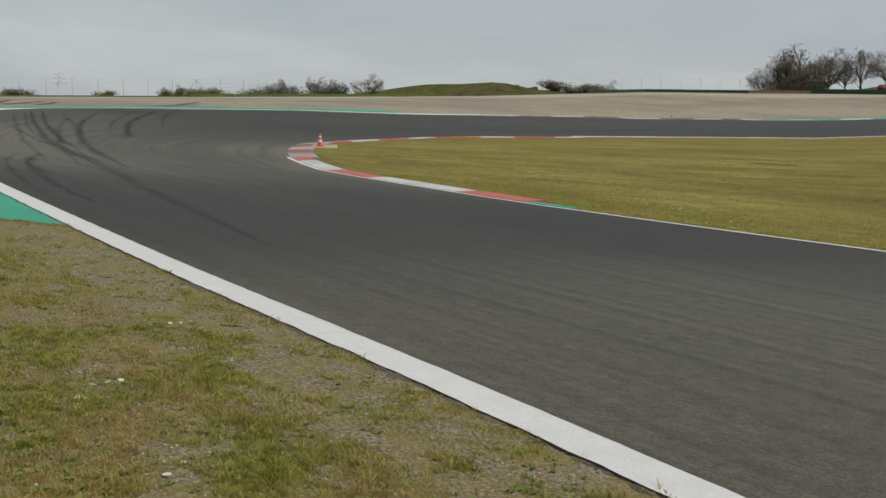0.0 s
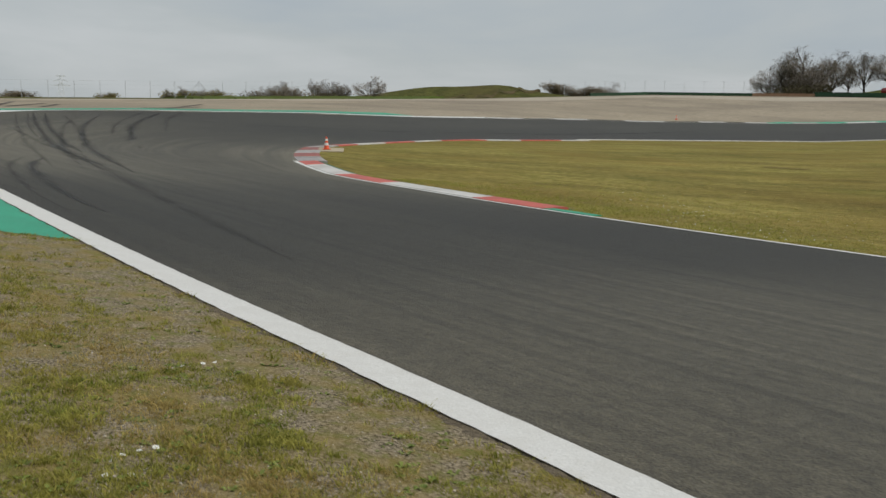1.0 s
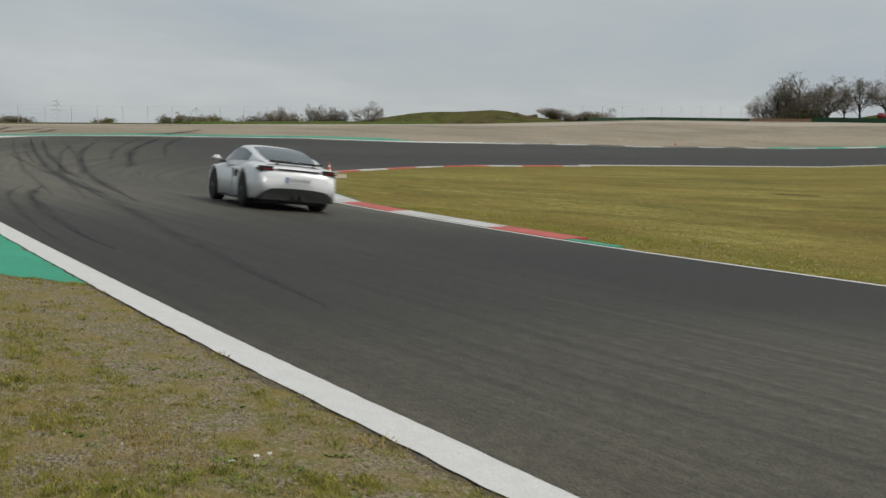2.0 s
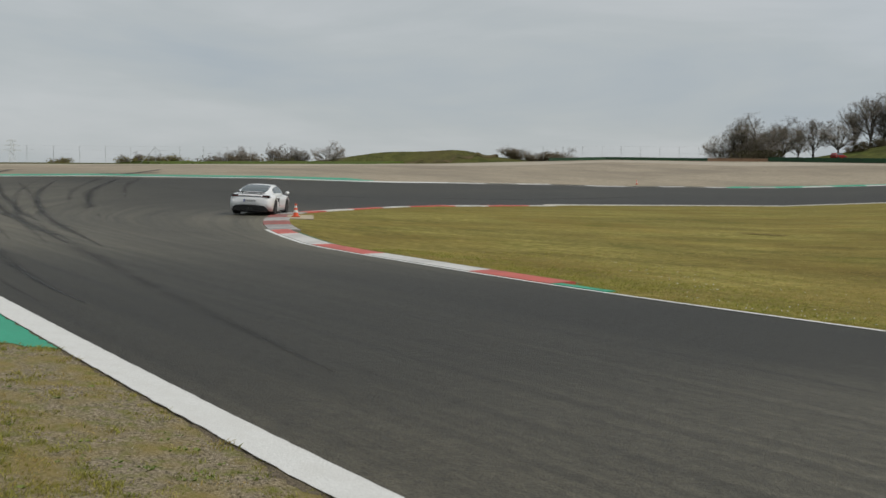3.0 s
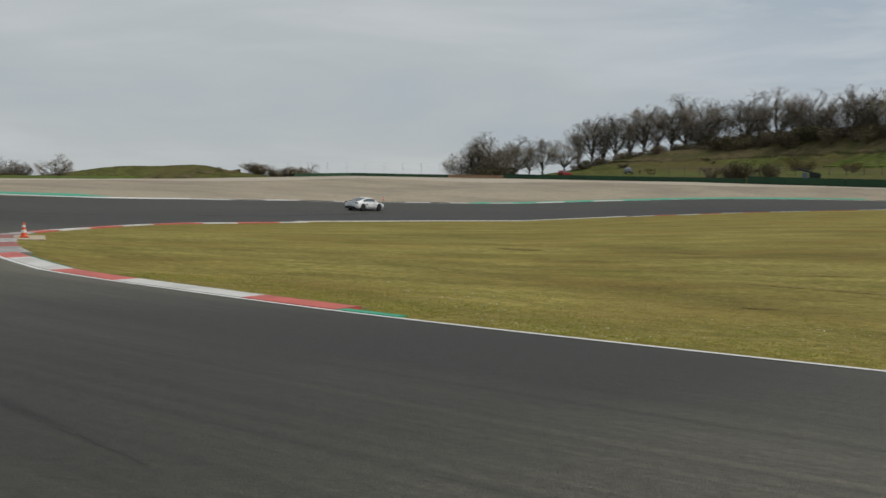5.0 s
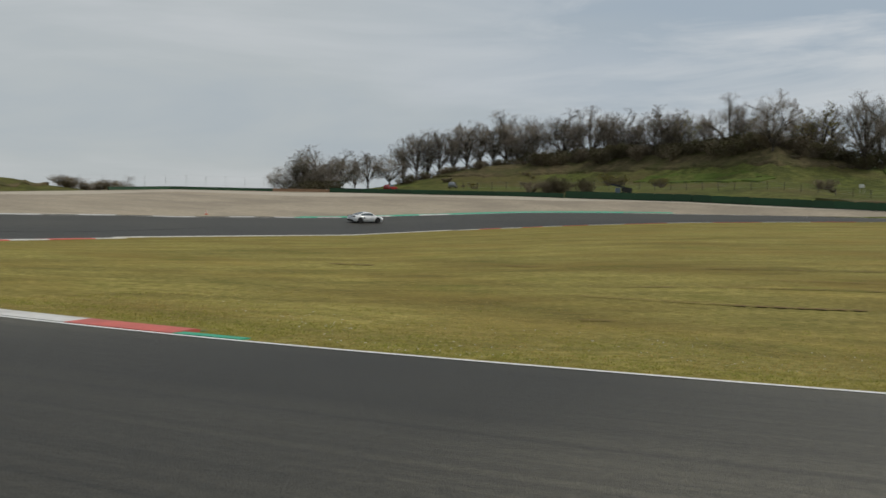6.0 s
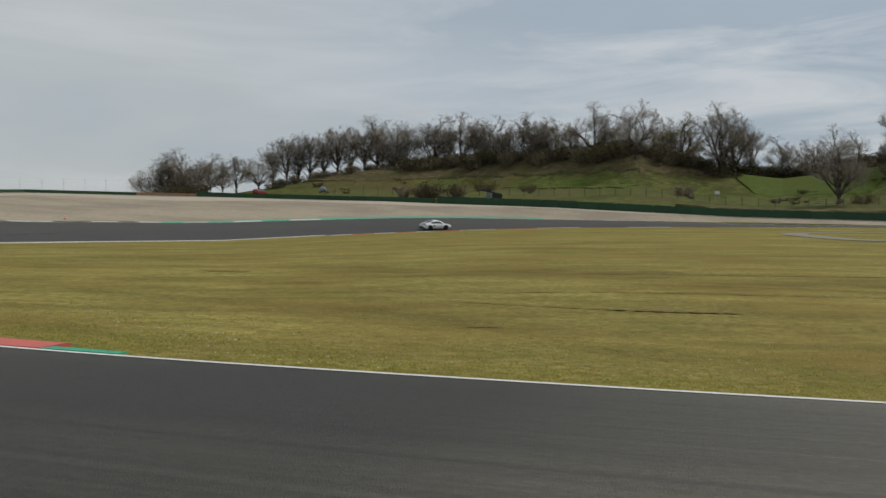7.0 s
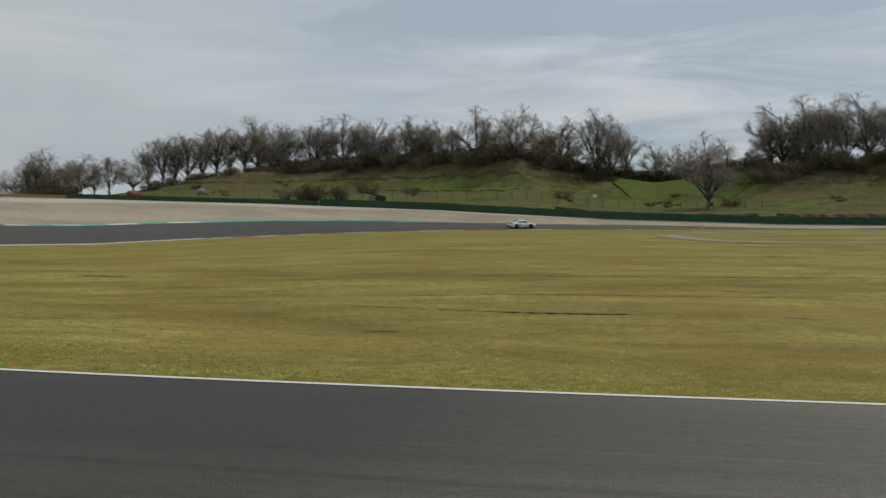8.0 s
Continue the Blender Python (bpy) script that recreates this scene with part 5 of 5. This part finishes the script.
def plain_car(colour_mat, label, tall):
    """A parked hatchback or van: body, cabin glass, wheels."""
    car = new("parked_car")
    h = 1.45 if not tall else 1.85

    def sec(x):
        w = np.interp(x, (-2.0, -1.8, 0, 1.7, 2.0), (0.72, 0.82, 0.85, 0.82, 0.66))
        top = np.interp(x, (-2.0, -1.8, -1.2, 0.2, 0.9, 1.1, 1.8, 2.0), (0.95, h * 0.95, h, h, 1.0, 0.95, 0.82, 0.6))
        wt = w - max(0, top - 0.9) * 0.35
        return [(0, top), (wt * 0.8, top - 0.02), (wt, top - 0.08), (w, min(0.9, top - 0.1)), (w, 0.45), (w * 0.97, 0.25), (0, 0.22)]

    part("body", shell(np.linspace(-2, 2, 21).tolist(), sec), colour_mat, car, smooth=True)
    for bm in patch(np.linspace(-1.6, 0.5, 8).tolist(), 2, 3, sec, 0.01):
        part("side_window", bm, M_GLASS, car)
    for bm in patch(np.linspace(0.35, 0.85, 4).tolist(), 0, 1, sec, 0.01, both=False):
        part("windscreen", bm, M_GLASS, car)
    for ax in (-1.25, 1.25):
        for s in (-1, 1):
            wh = wheel(0.31, 0.2)
            wh.parent = car
            wh.location = (ax, s * 0.76, 0.31)
    return tagged(car, label, "car")


M_REDCAR = paint("red_car_paint", (0.30, 0.03, 0.03))
M_GREYCAR = paint("silver_car_paint", (0.20, 0.215, 0.235))
plain_car(M_REDCAR, "dark red hatchback parked on the grassy rise", False).matrix_basis = on_ground(22.7, 236, 30)
plain_car(M_GREYCAR, "silver hatchback parked below the ridge trees", False).matrix_basis = on_ground(26.4, 222, 55)

# covered trailer in the meadow
M_TARP = mat("dark_blue_tarpaulin", (0.012, 0.016, 0.028), (0.03, 0.04, 0.065), 3, 0.6, 0.4)
M_TARP_B = mat("pale_blue_panel", (0.10, 0.13, 0.18), (0.16, 0.20, 0.26), 3, 0.6, 0.2)
tr = tagged(new("trailer"), "dark trailer with a tilted blue tarpaulin in the meadow", "trailer")
part("tarpaulin", box(bmesh.new(), 2.6, 1.7, 0.25, (-0.7, 0, 1.75), 0.06, radians(14)), M_TARP, tr)
part("load", box(bmesh.new(), 1.9, 1.5, 0.9, (0.9, 0, 1.0), 0.15, radians(10)), M_BLACK, tr)
part("side_panel", box(bmesh.new(), 0.9, 1.5, 1.0, (-0.7, 0, 0.9), 0.08), M_TARP_B, tr)
for s in (-1, 1):
    wh = wheel(0.33, 0.2)
    wh.parent = tr
    wh.location = (0.2, s * 0.8, 0.33)
tr.matrix_basis = on_ground(36.3, 178, -35)

# white notice board at the fence
M_BOARD = mat("white_board", (0.62, 0.62, 0.60), (0.72, 0.72, 0.70), 3, 0.6, 0.0)
sign = tagged(new("notice_board"), "small white notice board on two posts", "sign")
part("board", box(bmesh.new(), 0.95, 0.05, 0.65, (0, 0, 1.5), 0.01), M_BOARD, sign)
for s in (-1, 1):
    part("post", tube(bmesh.new(), (s * 0.35, 0.04, 0), (s * 0.35, 0.04, 1.8), 0.03), M_STEEL, sign)
sign.matrix_basis = on_ground(49.4, 203, -50)

hero, hero_wheels = sports_car()

# ---- near ground cover ----
def translucent(m, share=0.45):
    """Thin leaves let part of the light through."""
    n, l = m.node_tree.nodes, m.node_tree.links
    p = n["Principled BSDF"]
    t, mx = n.new("ShaderNodeBsdfTranslucent"), n.new("ShaderNodeMixShader")
    l.new(p.inputs["Base Color"].links[0].from_socket, t.inputs["Color"])
    mx.inputs[0].default_value = share
    l.new(p.outputs[0], mx.inputs[1])
    l.new(t.outputs[0], mx.inputs[2])
    l.new(mx.outputs[0], n["Material Output"].inputs["Surface"])
    return m


M_BLADE = mat("grass_blades", (0.110, 0.142, 0.018), (0.480, 0.455, 0.120), 16, 0.9, 0.0, 1.6, (0.36, 0.295, 0.085), spread=0.15)
M_BLADE_DRY = mat("dry_grass_blades", (0.25, 0.185, 0.055), (0.58, 0.460, 0.190), 16, 0.9, 0.0)
M_STONE = mat("gravel_stones", (0.15, 0.13, 0.10), (0.56, 0.51, 0.44), 45, 0.9, 0.0, detail=3, spread=0.12)
for m in (M_BLADE, M_BLADE_DRY, M_BUD, M_DARKLEAF):
    translucent(m)
M_PETAL = mat("white_petals", (0.62, 0.62, 0.58), (0.76, 0.76, 0.72), 5, 0.7, 0.0)
M_WEED = mat("broad_weeds", (0.090, 0.135, 0.020), (0.220, 0.265, 0.052), 6, 0.8, 0.0)


def scatter_mesh(name, verts, faces, material, label, category):
    me = bpy.data.meshes.new(name)
    me.from_pydata(verts, [], faces)
    me.materials.append(material)
    return tagged(new(name, me), label, category, kind="stuff")


def blades(spots, rg, n, h, w, lean):
    """Tapered grass blades in tufts, each folded once."""
    vs, fs = [], []
    for x, y, s in spots:
        z = ground(x, y)
        for _ in range(n):
            a, r = rg.uniform(0, 6.283), rg.uniform(0, 0.035) * s
            bx, by = x + r * math.cos(a), y + r * math.sin(a)
            hh, ww = h * s * rg.uniform(0.5, 1.2), w * s * rg.uniform(0.7, 1.3)
            lx, ly = rg.gauss(0, lean) * hh, rg.gauss(0, lean) * hh
            c, d = math.cos(a) * ww, math.sin(a) * ww
            k = len(vs)
            vs += [(bx - c, by - d, z - 0.01), (bx + c, by + d, z - 0.01), (bx + lx * 0.4 + c * 0.6, by + ly * 0.4 + d * 0.6, z + hh * 0.6), (bx + lx * 0.4 - c * 0.6, by + ly * 0.4 - d * 0.6, z + hh * 0.6), (bx + lx, by + ly, z + hh)]
            fs += [(k, k + 1, k + 2, k + 3), (k + 3, k + 2, k + 4)]
    return vs, fs


rg = random.Random(21)
line_pts = fine_out[0:7 * 40]
line_arr = np.array([(p.x, p.y) for p in line_pts])


def off_line(p):
    """How far a spot lies outside the edge line of the entry."""
    k = int(((line_arr - np.array(p)) ** 2).sum(axis=1).argmin())
    q = line_pts[min(k + 1, len(line_pts) - 1)] - line_pts[max(k - 1, 0)]
    q.normalize()
    return Vector((-q.y, q.x)).dot(p - line_pts[k])


tufts, dry, stones, weeds, daisies = [], [], [], [], []
tries = 0
while len(tufts) + len(dry) < 26000 and tries < 90000:
    tries += 1
    d = 0.9 + 8.5 * rg.random() ** 1.4
    a = radians(rg.uniform(-42, 32))
    p = Vector((0.6 + d * math.sin(a), -1.9 + d * math.cos(a)))
    o = off_line(p)
    if o < 0.32 or (p.y > 4.95 and p.x < -1.9):
        continue
    patchy = noise.noise((p.x * 3.4, p.y * 3.4, 0)) + 0.8 * noise.noise((p.x * 10, p.y * 10, 3)) + (0.25 if o > 0.9 else -0.35)
    if patchy > rg.uniform(-0.45, 0.45):
        (tufts if noise.noise((p.x * 2.6, p.y * 2.6, 9)) + rg.gauss(0, 0.18) > -0.10 else dry).append((p.x, p.y, rg.uniform(0.5, 1.0) + max(0.0, 0.9 * noise.noise((p.x * 5, p.y * 5, 12)))))
for _ in range(26000):
    d = 0.8 + 8.5 * rg.random() ** 1.5
    a = radians(rg.uniform(-44, 34))
    p = Vector((0.6 + d * math.sin(a), -1.9 + d * math.cos(a)))
    if off_line(p) > 0.33 and len(stones) < 17000 and not (p.y > 4.95 and p.x < -1.9):
        stones.append((p.x, p.y, rg.uniform(0.4, 1.0) ** 2))
for _ in range(2600):              # grit that has washed up against the line
    k = rg.randrange(60, 5 * 40)
    q = (line_pts[k + 1] - line_pts[k]).normalized()
    p = line_pts[k].lerp(line_pts[k + 1], rg.random()) + Vector((-q.y, q.x)) * (0.305 + rg.expovariate(22))
    stones.append((p.x, p.y, rg.uniform(0.2, 0.9) ** 2))
for _ in range(900):               # grass creeping over the line and the green paint
    k = rg.randrange(60, 5 * 40)
    q = (line_pts[k + 1] - line_pts[k]).normalized()
    p = line_pts[k].lerp(line_pts[k + 1], rg.random()) + Vector((-q.y, q.x)) * (0.31 + rg.expovariate(25))
    if noise.noise((p.x * 4, p.y * 4, 15)) > -0.1 and not (p.y > 4.95 and p.x < -1.9):
        (tufts if rg.random() < 0.45 else dry).append((p.x, p.y, rg.uniform(0.4, 0.9)))
for _ in range(1100):
    k = rg.randrange(1, 90)
    a, b = outer_edge[k - 1], outer_edge[k]
    p = a.lerp(b, rg.random()) + Vector((0, 0.01 - rg.expovariate(14)))
    (tufts if rg.random() < 0.5 else dry).append((p.x, p.y, rg.uniform(0.6, 1.3)))
v, f = blades(tufts, rg, 9, 0.024, 0.0032, 0.85)
scatter_mesh("grass_tufts", v, f, M_BLADE, "short patchy green grass on the stony verge", "grass")
v, f = blades(dry, rg, 8, 0.019, 0.0028, 0.9)
scatter_mesh("dry_grass_tufts", v, f, M_BLADE_DRY, "short straw-coloured grass on the stony verge", "grass")
vs, fs = [], []
for x, y, s in stones:
    z, k, r = ground(x, y), len(vs), 0.0080 * s + 0.0022
    a = rg.uniform(0, 6.28)
    vs += [(x + r * math.cos(a + t) * rg.uniform(0.7, 1.3), y + r * math.sin(a + t) * rg.uniform(0.7, 1.3), z + r * 0.15) for t in (0, 1.57, 3.14, 4.71)] + [(x, y, z + r * rg.uniform(0.6, 1.0))]
    fs += [(k, k + 1, k + 4), (k + 1, k + 2, k + 4), (k + 2, k + 3, k + 4), (k + 3, k, k + 4)]
scatter_mesh("gravel_stones", vs, fs, M_STONE, "small loose grey stones among the grass", "gravel")
# rosettes of broad weeds and clover
for _ in range(7500):
    d = 0.9 + 7 * rg.random() ** 1.3
    a = radians(rg.uniform(-40, 25))
    p = Vector((0.6 + d * math.sin(a), -1.9 + d * math.cos(a)))
    if off_line(p) > 0.42 and noise.noise((p.x * 3.2, p.y * 3.2, 5)) + 0.6 * noise.noise((p.x * 9, p.y * 9, 5)) > 0.06 and not (p.y > 4.2 and p.x < -1.6):
        weeds.append((p.x, p.y, rg.uniform(0.35, 0.95)))
vs, fs = [], []
for x, y, s in weeds:
    z = ground(x, y)
    for n in range(9):
        a = rg.uniform(0, 6.28)
        l, w, k = 0.027 * s * rg.uniform(0.6, 1.2), 0.007 * s, len(vs)
        c, d = math.cos(a), math.sin(a)
        vs += [(x, y, z), (x + c * l * 0.6 - d * w, y + d * l * 0.6 + c * w, z + l * 0.45), (x + c * l, y + d * l, z + l * 0.35), (x + c * l * 0.6 + d * w, y + d * l * 0.6 - c * w, z + l * 0.45)]
        fs.append((k, k + 1, k + 2, k + 3))
scatter_mesh("weeds", vs, fs, M_WEED, "low green broad-leaved weeds on the verge", "weeds")


def daisy_mesh():
    """A ring of petals round a small raised heart."""
    bm = bmesh.new()
    for k in range(11):
        a = 2 * math.pi * k / 11
        c, d = Vector((math.cos(a), math.sin(a), 0)), Vector((-math.sin(a), math.cos(a), 0))
        bm.faces.new([bm.verts.new(c * r + d * w + Vector((0, 0, z))) for r, w, z in ((0.004, -0.001, 0.036), (0.014, -0.004, 0.040), (0.018, 0.0, 0.038), (0.014, 0.004, 0.040), (0.004, 0.001, 0.036))])
    lathe(bm, [(0.005, 0.034), (0.005, 0.040), (0.002, 0.043)], 8)
    return bm


first = None
near_daisies = [(-0.24, 1.74), (-0.22, 1.78), (-0.27, 1.72), (-0.19, 1.83), (-0.15, 1.88), (-0.08, 0.70), (-0.05, 0.76), (-0.01, 0.58), (0.02, 0.62), (-0.04, 0.52), (-0.06, 0.55), (-0.09, 0.66), (-0.02, 0.80), (0.42, 0.09), (0.42, -0.03)]
for x, y in near_daisies:
    if first is None:
        first = link("daisy", daisy_mesh(), M_PETAL, smooth=False)
        tagged(first, "small white daisy flower in the verge", "flower", "daisies in the verge")
        ob = first
    else:
        ob = copy_thing(first, Matrix())
    sc = rg.uniform(0.5, 0.75)
    ob.matrix_basis = Matrix.LocRotScale((x, y, ground(x, y) - 0.015), Euler((rg.uniform(-0.3, 0.3), rg.uniform(-0.3, 0.3), 0)), (sc, sc, sc))

# infield grass near the inner edge, with clover heads
in_pts = fine_in[40:6 * 40]
grass2, dry2, heads = [], [], []
for _ in range(26000):
    k = rg.randrange(len(in_pts) - 1)
    q = (in_pts[k + 1] - in_pts[k]).normalized()
    off = 0.12 + rg.expovariate(0.30)
    p = in_pts[k].lerp(in_pts[k + 1], rg.random()) + Vector((q.y, -q.x)) * off
    if p.x > 26 or p.y < -2:
        continue
    if st[0] <= 40 + k <= st[8] and off < 1.2:
        continue
    s = rg.uniform(0.7, 1.4) * (1 + p.length * 0.02)
    w = noise.noise((p.x * 0.5, p.y * 0.5, 2)) + rg.gauss(0, 0.3)
    (grass2 if w > 0.35 * off / 6 - 0.25 else dry2).append((p.x, p.y, s))
    if off < 7 and p.x > 4 and rg.random() < 0.035 and noise.noise((p.x * 0.35, p.y * 0.35, 7)) > -0.05:
        heads.append((p.x, p.y))
v, f = blades(grass2, rg, 5, 0.034, 0.004, 0.9)
scatter_mesh("grass_tufts", v, f, M_BLADE, "green grass along the inner edge of the track", "grass")
v, f = blades(dry2, rg, 5, 0.030, 0.004, 1.0)
scatter_mesh("dry_grass_tufts", v, f, M_BLADE_DRY, "dry straw-coloured grass in the infield", "grass")
vs, fs = [], []
for x, y in heads:
    z, k, r = ground(x, y) + 0.06, len(vs), rg.uniform(0.006, 0.013)
    vs += [(x - r, y, z), (x, y - r, z), (x + r, y, z), (x, y + r, z), (x, y, z + r * 1.1)]
    fs += [(k, k + 1, k + 4), (k + 1, k + 2, k + 4), (k + 2, k + 3, k + 4), (k + 3, k, k + 4), (k + 3, k + 2, k + 1, k)]
scatter_mesh("clover_heads", vs, fs, M_PETAL, "white clover heads in the infield grass", "flowers")


# ---- what moves ----
# seconds, place of the car's middle; its slip angle to the path is added in SLIP
DRIVE = [(0.0, 35.0, -17.0), (0.6, 22.0, -6.6), (1.2, 9.4, 3.6), (1.6, 1.2, 11.6), (2.0, -4.2, 19.6), (2.3, -6.35, 25.4), (2.5, -7.0, 29.5), (3.0, -7.65, 41.0), (3.5, -5.9, 54.6), (4.0, -1.4, 70.5),
         (4.5, 7.4, 83.6), (5.0, 17.8, 95.4), (5.5, 29.0, 105.1), (6.0, 42.2, 110.2), (6.5, 57.2, 112.8), (7.0, 72.8, 113.2), (7.5, 88.6, 110.8), (8.0, 105.2, 105.8)]


BANK = ((0, 0), (1.7, 0), (2.3, 2.2), (2.8, 2.2), (3.4, 0.6), (4.2, 0), (8, 0))
SLIP = ((0, 0), (2.0, 1), (2.5, 4), (3.0, 0), (3.5, -3), (4.0, -5), (5.5, -8), (6.5, -2), (8, 0))


def motions():
    times = [r[0] for r in DRIVE]
    curve = station([(r[1], r[2]) for r in DRIVE], 10)
    tt = station([(r[0], 0) for r in DRIVE], 10)
    rows = []
    for k in range(0, len(curve), 5):
        p = curve[k]
        way = (curve[min(k + 2, len(curve) - 1)] - curve[max(k - 2, 0)]).normalized()
        left = Vector((-way.y, way.x))
        lie = lambda q: ground(q.x, q.y)
        f, b, l, r = p + way * AX_F, p + way * AX_R, p + left * 0.8, p - left * 0.8
        pitch = math.degrees(math.atan2(lie(f) - lie(b), AX_F - AX_R))
        roll = math.degrees(math.atan2(lie(l) - lie(r), 1.6)) + float(np.interp(tt[k].x, *zip(*BANK)))
        z = (lie(f) + lie(b)) / 2 + 0.018 + 0.0006 * p.length
        rows.append((round(tt[k].x, 3), pose(p.x, p.y, z, roll, -pitch, math.degrees(math.atan2(way.y, way.x)) + float(np.interp(tt[k].x, *zip(*SLIP))))))
    walk(hero, rows)
    for wh in hero_wheels:
        at = wh.location.copy()
        walk(wh, [(k / FPS, Matrix.Translation(at) @ Matrix.Rotation(radians(75 * k), 4, "Y")) for k in range(241)])


motions()
